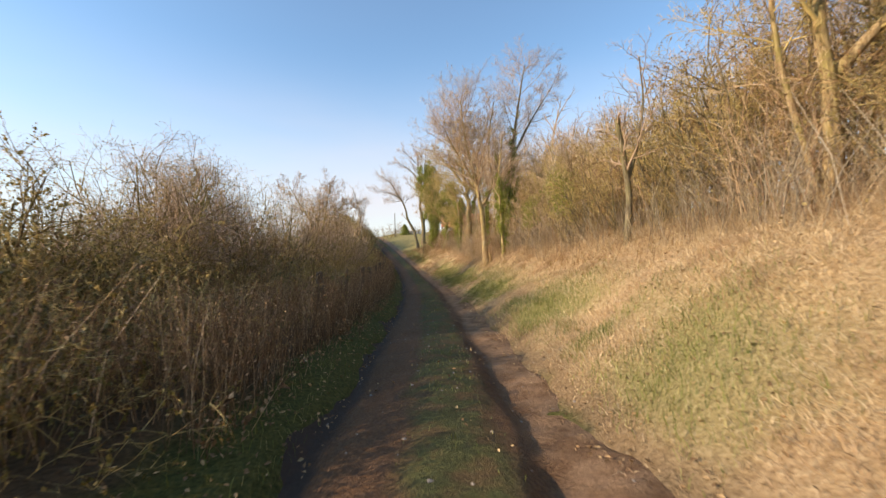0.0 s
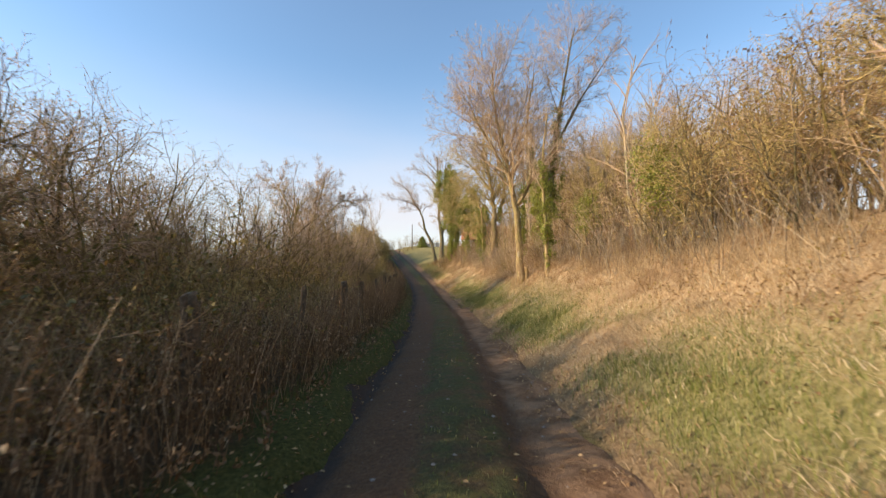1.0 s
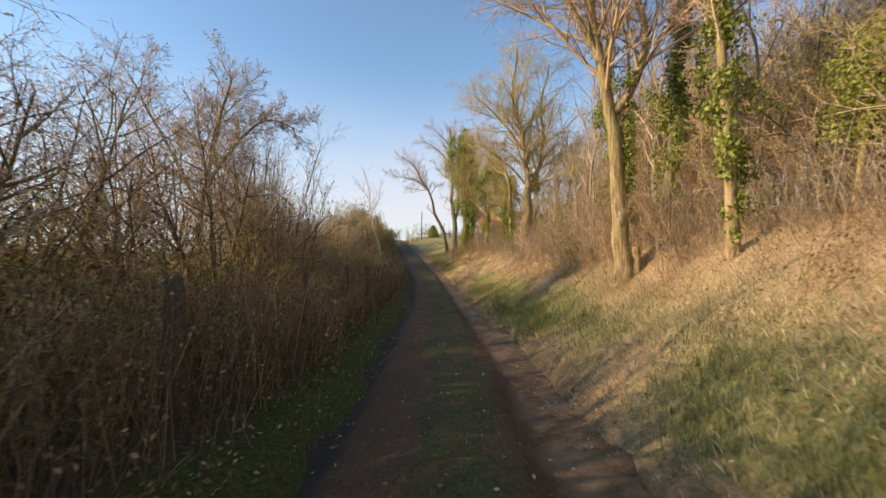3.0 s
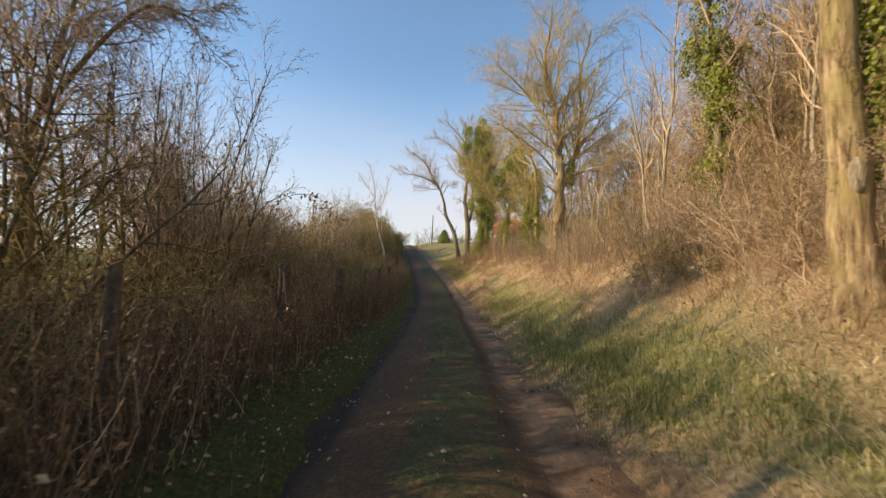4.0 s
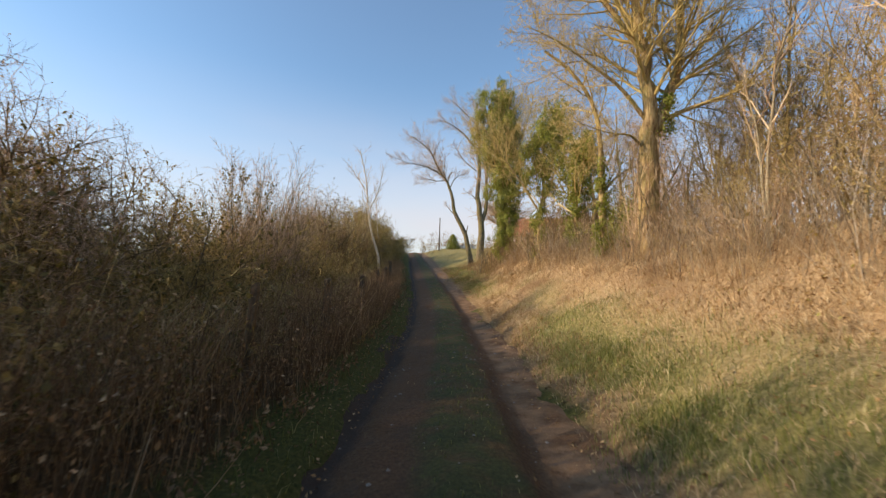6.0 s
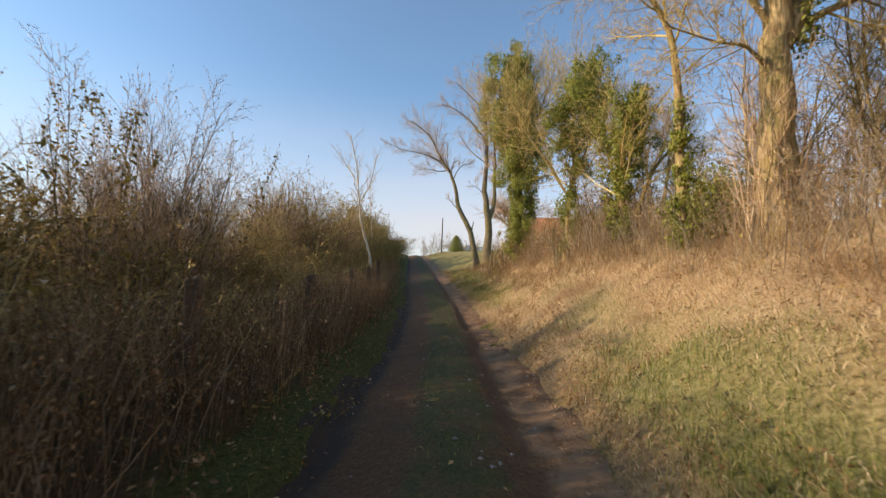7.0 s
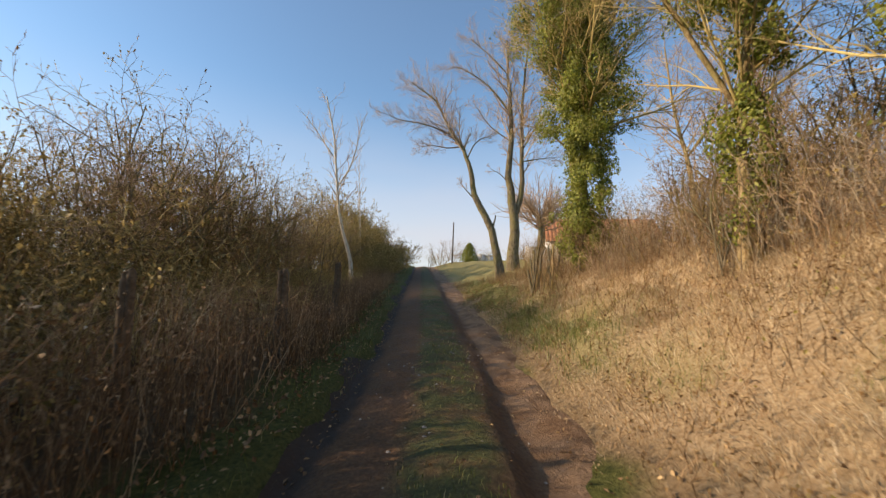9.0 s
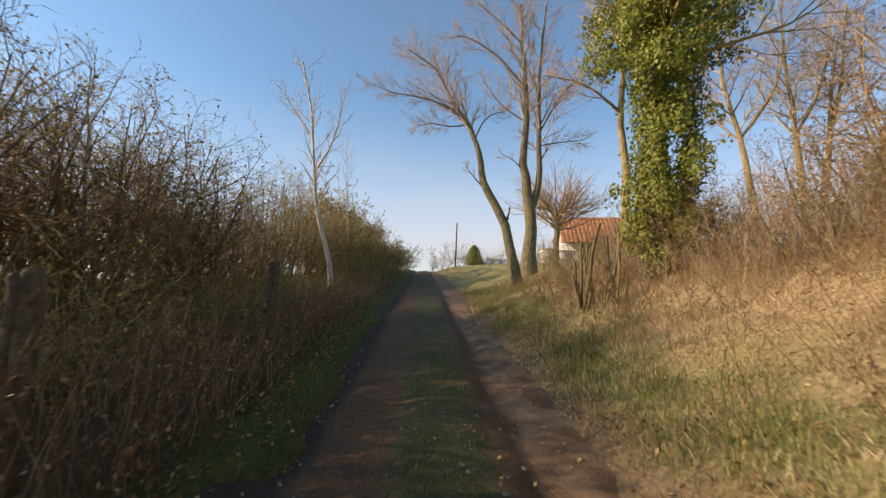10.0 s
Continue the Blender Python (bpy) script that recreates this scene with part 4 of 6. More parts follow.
def limb_tree(name, label, foot, limbs, seed, bark, twig, specs=FINE, leaf=None, leaf_count=0, leaf_size=0.06, angle=50, group=""):
    """A tree from its main limbs: (points, radius at the foot, radius at the tip, number of branches, their length, where they begin)."""
    rnd, rng = random.Random(seed), np.random.default_rng(seed)
    fx, fy = foot
    base = Vector((fx, fy, float(ground_z(fx, fy)) - 0.06))
    ob = thing(name, label, "tree", group)
    ob.location = base
    out = [[] for _ in specs]
    main, k = [], 0
    for pts, r0, r1, kids, klen, first in limbs:
        pts = [Vector(q) for q in pts]
        if pts[0].z - float(ground_z(pts[0].x, pts[0].y)) < 0.9 and kids > 4:
            pts[0].z = float(ground_z(pts[0].x, pts[0].y)) - 0.25
        line = [q - base for q in smooth_line(pts)]
        n = len(line) - 1
        line = [q + Vector((rnd.gauss(0, 0.3), rnd.gauss(0, 0.3), 0)) * (r0 * 0.35 if 0 < i < n else 0) for i, q in enumerate(line)]
        rad = [r1 + (r0 * 0.88 - r1) * (1 - i / n) ** 1.25 for i in range(n + 1)]
        if k == 0:
            rad[0] *= 1.35
            rad[1] *= 1.08
        else:
            rad[0] *= 0.5
        k += 1
        main.append((line, rad))
        turn = rnd.uniform(0, 6.28)
        count = int(kids * 1.6)
        for c in range(count):
            f = first + (0.99 - first) * (c + rnd.random()) / count
            i = min(int(f * n), n - 1)
            d = (line[i + 1] - line[i]).normalized()
            helper = Vector((1, 0, 0)) if abs(d.x) < 0.8 else Vector((0, 1, 0))
            a = d.cross(helper).normalized()
            b = d.cross(a)
            turn += 2.4 + rnd.uniform(-0.4, 0.4)
            ang = radians(angle * rnd.uniform(0.7, 1.25))
            way = d * math.cos(ang) + (a * math.cos(turn) + b * math.sin(turn)) * math.sin(ang)
            grow(rnd, line[i].lerp(line[i + 1], f * n - i), way, klen * rnd.uniform(0.6, 1.2) * (1.25 - 0.5 * f), max(0.011, min(0.05, rad[i] * 0.38)), specs, 0, out)
    wood = Geo()
    tubes(wood, main)
    part("trunk", wood, bark, ob)
    crown = Geo()
    tubes(crown, [ln for lv in out for ln in lv])
    part("crown", crown, twig, ob)["kind"] = "stuff"
    if leaf:
        g = Geo()
        leaves(g, rng, points_on(out[-1] + out[-2], rng, leaf_count, 0.2), leaf_size)
        part("foliage", g, leaf, ob)["kind"] = "stuff"
    return ob, main, out[0]


# tall tree on the bank with a thick pale trunk that forks, and a wide brownish crown
ob, main, _ = limb_tree("forked_tree", "tall forked tree with pale tan bark and brownish crown", (2.34, 24.42), [
    ([(2.36, 24.42, 0.8), (2.33, 24.42, 2.0), (2.22, 24.42, 3.3), (2.08, 24.42, 4.4), (1.77, 24.4, 5.9), (1.47, 24.3, 7.2), (1.25, 24.2, 8.6), (1.17, 24.12, 9.6)], 0.2, 0.03, 24, 2.6, 0.42),
    ([(2.58, 24.3, 0.7), (2.57, 24.3, 1.05), (2.56, 24.3, 1.4)], 0.1, 0.07, 0, 1, 0.5),
    ([(2.14, 24.42, 3.9), (2.5, 24.45, 4.35), (2.85, 24.5, 5.3), (2.66, 24.55, 6.5), (2.75, 24.6, 8.0), (3.0, 24.62, 9.6)], 0.12, 0.025, 20, 2.4, 0.22),
    ([(1.95, 24.4, 5.0), (1.2, 24.32, 6.4), (0.6, 24.32, 7.4), (0.2, 24.32, 8.3)], 0.08, 0.02, 14, 2.0, 0.2)], 101, BARK_TAN, TWIG_TAN, leaf=OCHRE_LEAF, leaf_count=6500, leaf_size=0.04, angle=42)

scar = Geo()
ring = [(math.cos(a), math.sin(a)) for a in np.arange(10) * math.pi / 5]
side, face = np.array([0.93, -0.36, 0]), np.array([-0.36, -0.93, 0])
middle = np.array([-0.02, 0.0, 1.25]) + face * 0.165
scar.add([tuple(middle + face * 0.02)] + [tuple(middle + side * 0.06 * c - face * 0.02 * abs(c) + np.array([0, 0, 0.15 * d])) for c, d in ring], [(0, i + 1, (i + 1) % 10 + 1) for i in range(10)])
part("scar", scar, BARK_PALE, ob, "pale wound where the bark is torn off")
ivy_shape(ob, [(2.52, 24.4, 1.8, 0.08), (2.48, 24.4, 3.2, 0.12), (2.5, 24.4, 4.6, 0.1)], 131, 34, 0.05)
ob, main, _ = limb_tree("ivy_clad_tree", "slim bare tree whose trunk is wrapped in green ivy", (3.0, 22.0), [
    ([(3.0, 22.0, 1.2), (2.95, 22.0, 2.6), (2.85, 22.0, 4.0), (2.9, 22.2, 5.4), (3.1, 22.4, 7.0)], 0.10, 0.03, 9, 1.7, 0.45)], 102, BARK_TAN, TWIG_TAN)
ivy_shape(ob, [(3.0, 22.0, 1.6, 0.14), (2.97, 22.0, 2.6, 0.3), (2.88, 22.0, 3.6, 0.36), (2.86, 22.05, 4.4, 0.26), (2.9, 22.2, 5.2, 0.12)], 102, 60, 0.058)
ob, main, _ = limb_tree("ivy_clad_tree", "tall bare tree with dark ivy climbing far up its trunk", (3.5, 25.5), [
    ([(3.5, 25.5, 1.3), (3.75, 25.5, 3.4), (3.95, 25.5, 6.0), (4.3, 25.5, 8.6), (4.75, 25.5, 11.0), (4.95, 25.5, 12.0)], 0.14, 0.025, 14, 2.5, 0.40),
    ([(4.0, 25.5, 6.5), (4.9, 25.6, 8.3), (5.9, 25.7, 9.9), (6.5, 25.8, 10.8)], 0.07, 0.02, 9, 1.8, 0.3)], 103, BARK_GREY, TWIG_GREY)
ivy_shape(ob, [(3.55, 25.5, 1.9, 0.15), (3.75, 25.5, 3.4, 0.4), (3.95, 25.5, 6.0, 0.5), (4.3, 25.5, 8.4, 0.3), (4.5, 25.5, 9.4, 0.12)], 103, 90, 0.06)
ob, main, _ = limb_tree("ivy_clad_tree", "tree smothered in glossy ivy up to its crown", (4.0, 30.0), [
    ([(4.0, 30.0, 1.4), (4.05, 30.0, 3.0), (4.0, 30.0, 5.0), (3.8, 30.0, 7.2), (3.7, 30.0, 9.0)], 0.15, 0.03, 10, 1.8, 0.5)], 104, BARK_GREY, TWIG_GREY)
ivy_shape(ob, [(4.02, 30, 2.6, 0.2), (4.05, 30, 3.6, 0.45), (4.0, 30, 5.0, 0.6), (3.85, 30, 6.4, 0.66), (3.75, 30, 7.6, 0.4), (3.7, 30, 8.3, 0.2)], 104, 64)

# two-stemmed spreading tree
ob, main, _ = limb_tree("spreading_tree", "large bare tree with a thick mossy tan trunk and spreading limbs", (2.35, 40.2), [
    ([(2.4, 40.2, 1.8), (2.42, 40.2, 3.0), (2.4, 40.2, 4.4), (2.42, 40.2, 5.3), (2.25, 40.2, 6.6), (2.05, 40.2, 8.2), (1.75, 40.2, 9.4), (1.6, 40.2, 11.2), (1.8, 40.2, 13.0)], 0.36, 0.04, 24, 2.8, 0.42),
    ([(2.45, 40.2, 4.9), (2.8, 40.25, 5.6), (3.05, 40.3, 6.5), (3.25, 40.3, 8.0), (3.2, 40.3, 10.0), (3.6, 40.3, 12.2)], 0.22, 0.03, 22, 2.7, 0.3),
    ([(2.15, 40.2, 7.3), (1.2, 40.1, 8.6), (0.3, 40.0, 9.6), (-0.7, 39.9, 10.5)], 0.10, 0.02, 14, 2.2, 0.2),
    ([(2.7, 40.3, 5.3), (3.4, 40.1, 5.6), (4.3, 39.9, 5.9), (5.3, 39.7, 6.6)], 0.08, 0.02, 9, 1.7, 0.2),
    ([(2.4, 40.2, 5.2), (1.7, 40.1, 6.1), (1.0, 40.0, 6.7), (0.0, 39.9, 7.4), (-0.8, 39.8, 7.8)], 0.075, 0.015, 11, 1.6, 0.25),
    ([(2.3, 40.2, 4.5), (1.85, 40.0, 4.85), (1.3, 39.8, 4.85), (0.5, 39.7, 5.1)], 0.05, 0.012, 8, 1.2, 0.3)], 105, BARK_TAN, TWIG_OLIVE)
vines, vrnd = Geo(), random.Random(140)
vout = [[], [], []]
for _ in range(46):
    va, vs = vrnd.uniform(0, 6.28), vrnd.choice([-0.12, 0.14])
    grow(vrnd, Vector((vs + 0.25 * math.cos(va), 0.05 + 0.25 * math.sin(va), 0)), Vector((vrnd.gauss(0, 0.07), vrnd.gauss(0, 0.07), 1)), vrnd.uniform(1.2, 3.6), 0.013, [Spec(9, 0.10, 0.03, 8, 40, 0.22, 0.1), Spec(4, 0.2, -0.05, 3, 45, 0.5, 0.1), Spec(1, 0.2, 0, 0, 0, 0, 0)], 0, vout)
tubes(vines, vout[0] + vout[1] + vout[2])
part("dead_vine", vines, TWIG_TAN, ob, "dead brown vines and sprouts round the foot")["kind"] = "stuff"
ivy_on(ob, main[:2], 141, 700, 0.36, 2.4, 4.4, 0.06, clumps=12)

ob, main, _ = limb_tree("ivy_clad_tree", "slender bent trunk with leafy ivy round its lower half", (1.5, 41.9), [
    ([(1.6, 41.9, 1.4), (1.59, 41.9, 3.0), (1.57, 41.9, 4.4), (1.5, 41.9, 5.6), (1.25, 41.9, 6.6), (0.6, 41.9, 7.6), (-0.2, 41.8, 8.2)], 0.13, 0.04, 9, 2.0, 0.55)], 106, BARK_TAN, TWIG_OLIVE)
ivy_shape(ob, [(1.58, 41.9, 1.7, 0.2), (1.6, 41.9, 3.0, 0.27), (1.57, 41.9, 4.0, 0.22), (1.55, 41.9, 4.7, 0.14)], 106, 70, 0.06)
ob, main, _ = limb_tree("ivy_clad_tree", "crooked small tree under a full mass of green ivy", (1.6, 46.1), [
    ([(1.6, 46.1, 1.4), (1.6, 46.1, 3.0), (1.55, 46.1, 4.6), (1.7, 46.1, 6.4)], 0.12, 0.04, 16, 2.2, 0.45),
    ([(1.8, 46.5, 1.6), (2.3, 47.2, 3.2), (3.0, 48.0, 4.8), (3.9, 48.6, 5.9), (4.8, 49.0, 6.4)], 0.11, 0.03, 14, 1.9, 0.35)], 107, BARK_DARK, TWIG_OLIVE, specs=SWEPT)
ivy_shape(ob, [(1.35, 46.1, 2.2, 0.2), (1.35, 46.1, 3.2, 0.38), (1.55, 46.1, 4.3, 0.65), (1.75, 46.1, 5.4, 0.85), (1.85, 46.1, 6.4, 0.85), (1.8, 46.1, 7.3, 0.4)], 107, 100)
ivy_on(ob, main[:1], 142, 900, 0.4, 0.2, 1.8, 0.055, None, "thin ivy on the lower trunk", 20)
ob, main, _ = limb_tree("ivy_clad_tree", "slim tree with ivy high in its crown", (0.1, 47.7), [
    ([(0.1, 47.7, 1.2), (0.25, 47.8, 2.4), (0.3, 48.0, 3.8), (0.5, 48.1, 5.6), (0.4, 48.1, 7.6), (0.5, 48.1, 9.2)], 0.12, 0.03, 18, 2.5, 0.4),
    ([(0.35, 48.0, 4.2), (1.0, 48.2, 6.0), (1.4, 48.3, 7.8)], 0.07, 0.02, 12, 2.2, 0.3),
    ([(0.3, 48.0, 4.0), (-0.6, 47.8, 5.4), (-1.5, 47.5, 6.6), (-2.2, 47.2, 7.6)], 0.06, 0.015, 12, 1.8, 0.3)], 108, BARK_TAN, TWIG_OLIVE, specs=SWEPT)
ivy_shape(ob, [(0.35, 47.9, 3.9, 0.2), (0.45, 47.9, 5.0, 0.5), (0.55, 47.9, 6.2, 1.1), (0.8, 47.9, 7.4, 1.25), (1.0, 48.0, 8.4, 0.95), (1.1, 48.0, 9.2, 0.35)], 108, 120)
ivy_on(ob, main[:1], 143, 1300, 0.42, 0.2, 3.0, 0.055, None, "thin ivy on the lower trunk", 26)
ob, main, _ = limb_tree("ivy_clad_tree", "trunk hidden by a thick column of glossy green ivy", (-1.2, 53.0), [
    ([(-1.2, 53.0, 1.3), (-1.22, 53.0, 3.0), (-1.2, 53.0, 5.0), (-1.1, 53.0, 7.0), (-1.2, 53.0, 9.0), (-1.0, 53.0, 11.4)], 0.2, 0.04, 26, 2.9, 0.45),
    ([(-1.1, 53.0, 6.0), (-1.9, 52.8, 7.6), (-2.6, 52.6, 9.4)], 0.09, 0.02, 14, 2.2, 0.3),
    ([(-1.1, 53.0, 7.4), (-0.3, 53.1, 9.2), (0.3, 53.2, 11.2)], 0.08, 0.02, 14, 2.2, 0.3)], 109, BARK_GREY, TWIG_OLIVE, specs=SWEPT)
ivy_shape(ob, [(-1.2, 53, 1.9, 0.3), (-1.2, 53, 2.6, 0.6), (-1.2, 53, 3.4, 0.72), (-1.15, 53, 4.3, 0.66), (-1.15, 53, 5.0, 0.72)], 109, 110)
ivy_shape(ob, [(-1.15, 53, 4.9, 0.75), (-1.15, 53, 5.8, 1.15), (-1.2, 53, 7.2, 1.35), (-1.4, 53, 8.8, 1.45), (-1.55, 53, 10.4, 1.4), (-1.6, 53, 11.6, 1.1), (-1.5, 53, 12.6, 0.5)], 110, 270)

limb_tree("leaning_tree", "bare tree that leans far over the lane, with a snapped stub", (-3.6, 62.7), [
    ([(-3.6, 62.7, 1.7), (-4.15, 62.8, 4.4), (-5.1, 63.0, 6.3), (-5.35, 63.0, 7.6), (-5.8, 63.0, 8.8), (-6.6, 63.0, 10.0), (-7.4, 63.0, 11.5), (-8.7, 63.0, 12.6)], 0.25, 0.03, 24, 1.9, 0.52),
    ([(-6.3, 63.0, 9.5), (-7.3, 62.9, 9.95), (-8.2, 62.8, 10.2), (-9.3, 62.7, 10.4), (-10.1, 62.6, 10.75)], 0.06, 0.012, 12, 1.1, 0.25),
    ([(-5.95, 63.0, 8.9), (-6.7, 63.1, 8.9), (-7.5, 63.2, 9.1), (-8.2, 63.2, 9.0)], 0.045, 0.012, 9, 0.9, 0.25),
    ([(-4.15, 62.8, 4.5), (-4.05, 62.8, 4.8), (-3.98, 62.75, 5.2)], 0.09, 0.03, 0, 1, 0.5),
    ([(-5.1, 63.0, 6.1), (-5.5, 62.9, 6.5), (-5.85, 62.9, 6.95)], 0.05, 0.012, 3, 0.5, 0.5),
    ([(-5.55, 63.0, 8.2), (-5.25, 62.9, 8.9), (-4.8, 62.9, 9.3), (-4.4, 62.9, 9.4)], 0.05, 0.015, 6, 0.8, 0.3)], 111, BARK_GREY, TWIG_GREY, specs=SWEPT, angle=36)
limb_tree("twin_stemmed_tree", "tall bare tree with twin grey stems and fine upper twigs", (-3.03, 66.3), [
    ([(-3.03, 66.3, 2.4), (-3.08, 66.3, 5.9), (-3.42, 66.3, 8.2), (-3.31, 66.3, 11.4), (-3.6, 66.3, 14.5), (-3.7, 66.3, 16.8)], 0.38, 0.05, 16, 2.3, 0.5),
    ([(-3.05, 66.3, 5.7), (-2.68, 66.3, 7.0), (-2.7, 66.3, 10.2), (-2.6, 66.3, 13.9), (-2.4, 66.3, 16.6)], 0.24, 0.04, 15, 2.2, 0.35),
    ([(-3.35, 66.3, 12.1), (-4.7, 66.2, 13.8), (-6.2, 66.1, 14.9), (-7.0, 66.0, 15.1)], 0.085, 0.02, 10, 1.4, 0.25),
    ([(-3.6, 66.3, 14.6), (-4.9, 66.2, 16.0), (-6.0, 66.1, 17.0)], 0.07, 0.02, 8, 1.6, 0.2),
    ([(-3.4, 66.3, 10.4), (-4.6, 66.4, 11.4), (-5.6, 66.4, 12.8)], 0.06, 0.015, 7, 1.2, 0.25),
    ([(-3.25, 66.3, 7.6), (-3.9, 66.1, 8.3), (-4.5, 66.0, 8.6)], 0.05, 0.012, 2, 0.6, 0.5),
    ([(-2.7, 66.3, 9.7), (-1.7, 66.2, 11.5), (-0.8, 66.1, 12.5)], 0.08, 0.02, 8, 1.3, 0.25),
    ([(-2.7, 66.3, 9.1), (-1.6, 66.4, 9.3), (-0.5, 66.4, 9.4)], 0.05, 0.012, 7, 0.9, 0.25)], 112, BARK_GREY, TWIG_GREY, specs=SWEPT, angle=38)
limb_tree("birch", "thin leaning birch with a pale trunk and few upright branches", (-10.5, 60.4), [
    ([(-10.5, 60.4, 1.2), (-10.65, 60.4, 2.5), (-11.25, 60.4, 4.4), (-11.55, 60.4, 6.2), (-11.85, 60.4, 8.5), (-12.4, 60.4, 10.7)], 0.13, 0.03, 14, 1.5, 0.4),
    ([(-11.5, 60.4, 6.1), (-10.85, 60.4, 7.3), (-10.45, 60.4, 9.4)], 0.06, 0.018, 8, 1.0, 0.3),
    ([(-11.7, 60.4, 7.4), (-12.5, 60.4, 8.5), (-13.4, 60.4, 9.7)], 0.055, 0.016, 8, 1.0, 0.3)], 113, BARK_BIRCH, TWIG_TAN, specs=[Spec(5, 0.1, 0.08, 5, 35, 0.45, 0.2), Spec(3, 0.15, 0.04, 3, 38, 0.5, 0.2), Spec(1, 0.15, 0, 0, 0, 0, 0)], angle=38)
limb_tree("birch", "young birch with a thin pale trunk rising out of the hedge", (-12.2, 66.0), [
    ([(-12.2, 66.0, 1.9), (-12.3, 66.0, 4.3), (-12.5, 66.0, 6.7), (-12.7, 66.0, 9.2)], 0.06, 0.01, 10, 1.3, 0.4)], 114, BARK_BIRCH, TWIG_TAN, specs=[Spec(5, 0.1, 0.08, 5, 35, 0.45, 0.2), Spec(3, 0.15, 0.04, 3, 38, 0.5, 0.2), Spec(1, 0.15, 0, 0, 0, 0, 0)], angle=38)
limb_tree("bare_trunk_tree", "slim straight tree with a cross branch near a cut", (-1.05, 56.3), [
    ([(-1.05, 56.3, 1.6), (-1.0, 56.3, 4.7), (-1.1, 56.3, 6.4), (-0.95, 56.3, 8.6), (-0.9, 56.3, 10.5)], 0.14, 0.04, 9, 1.8, 0.6),
    ([(-1.08, 56.3, 6.2), (-1.5, 56.2, 6.6), (-2.1, 56.1, 7.0), (-3.0, 56.0, 7.2)], 0.06, 0.015, 5, 1.0, 0.3)], 115, BARK_TAN, TWIG_TAN)
for i, (tx, ty, lean) in enumerate(((7.0, 66.0, -0.25), (9.0, 66.2, -0.1), (9.5, 66.4, 0.25))):
    tz = float(ground_z(tx, ty))
    limb_tree("tall_bare_tree", "tall bare tree with tan bark standing back from the lane", (tx, ty), [
        ([(tx, ty, tz), (tx + lean * 2, ty, tz + 5), (tx + lean * 5, ty, tz + 8.5), (tx + lean * 7, ty, tz + 12.5)], 0.22, 0.04, 13, 3.0, 0.4),
        ([(tx + lean * 2.6, ty, tz + 6), (tx + 0.9, ty, tz + 8.5), (tx + 1.4, ty, tz + 11.5)], 0.12, 0.03, 8, 2.4, 0.3)], 116 + i, BARK_TAN, TWIG_TAN, group="tall trees above the lane")
# weathered trees on the bank top at the start of the lane
limb_tree("snag", "broken grey snag with a split pale top", (4.05, 10.4), [
    ([(4.05, 10.4, 1.5), (4.1, 10.4, 2.6), (4.0, 10.4, 3.5), (3.9, 10.4, 4.3)], 0.09, 0.05, 5, 0.9, 0.5),
    ([(4.08, 10.4, 2.9), (4.3, 10.4, 3.7), (4.45, 10.4, 4.6), (4.4, 10.4, 5.6)], 0.05, 0.012, 7, 0.9, 0.3)], 121, BARK_GREY, TWIG_GREY, specs=FINE[1:])
limb_tree("forked_tree", "old crooked tree with flaking tan bark", (5.7, 7.4), [
    ([(5.7, 7.4, 2.0), (5.75, 7.4, 3.4), (5.55, 7.4, 5.0), (5.5, 7.4, 7.0), (5.3, 7.4, 9.0)], 0.15, 0.04, 10, 2.0, 0.4),
    ([(5.65, 7.4, 3.0), (5.1, 7.5, 4.2), (5.0, 7.5, 6.0), (5.2, 7.5, 7.5)], 0.06, 0.02, 8, 1.4, 0.3),
    ([(5.7, 7.4, 3.8), (6.3, 7.2, 4.6), (6.9, 7.0, 5.0)], 0.10, 0.05, 4, 1.2, 0.4)], 122, BARK_TAN, TWIG_OLIVE)
ob, main, _ = limb_tree("ivy_clad_tree", "small bank tree with yellowing ivy leaves", (4.5, 16.3), [
    ([(4.5, 16.3, 1.6), (4.45, 16.3, 2.8), (4.5, 16.4, 4.2)], 0.06, 0.02, 8, 1.3, 0.3)], 123, BARK_GREY, TWIG_OLIVE)
ivy_on(ob, main, 123, 2200, 0.6, 1.0, 2.7, 0.045, clumps=22)
ob, main, _ = limb_tree("ivy_clad_tree", "leaning sapling with yellow-green leaves on the bank", (4.6, 21.5), [
    ([(3.9, 21.3, 1.9), (4.3, 21.5, 3.0), (4.7, 21.7, 4.0), (5.1, 21.9, 5.4)], 0.05, 0.015, 8, 1.2, 0.3)], 124, BARK_TAN, TWIG_OLIVE)
ivy_on(ob, main, 124, 1500, 0.42, 0.8, 2.6, 0.042, clumps=18)

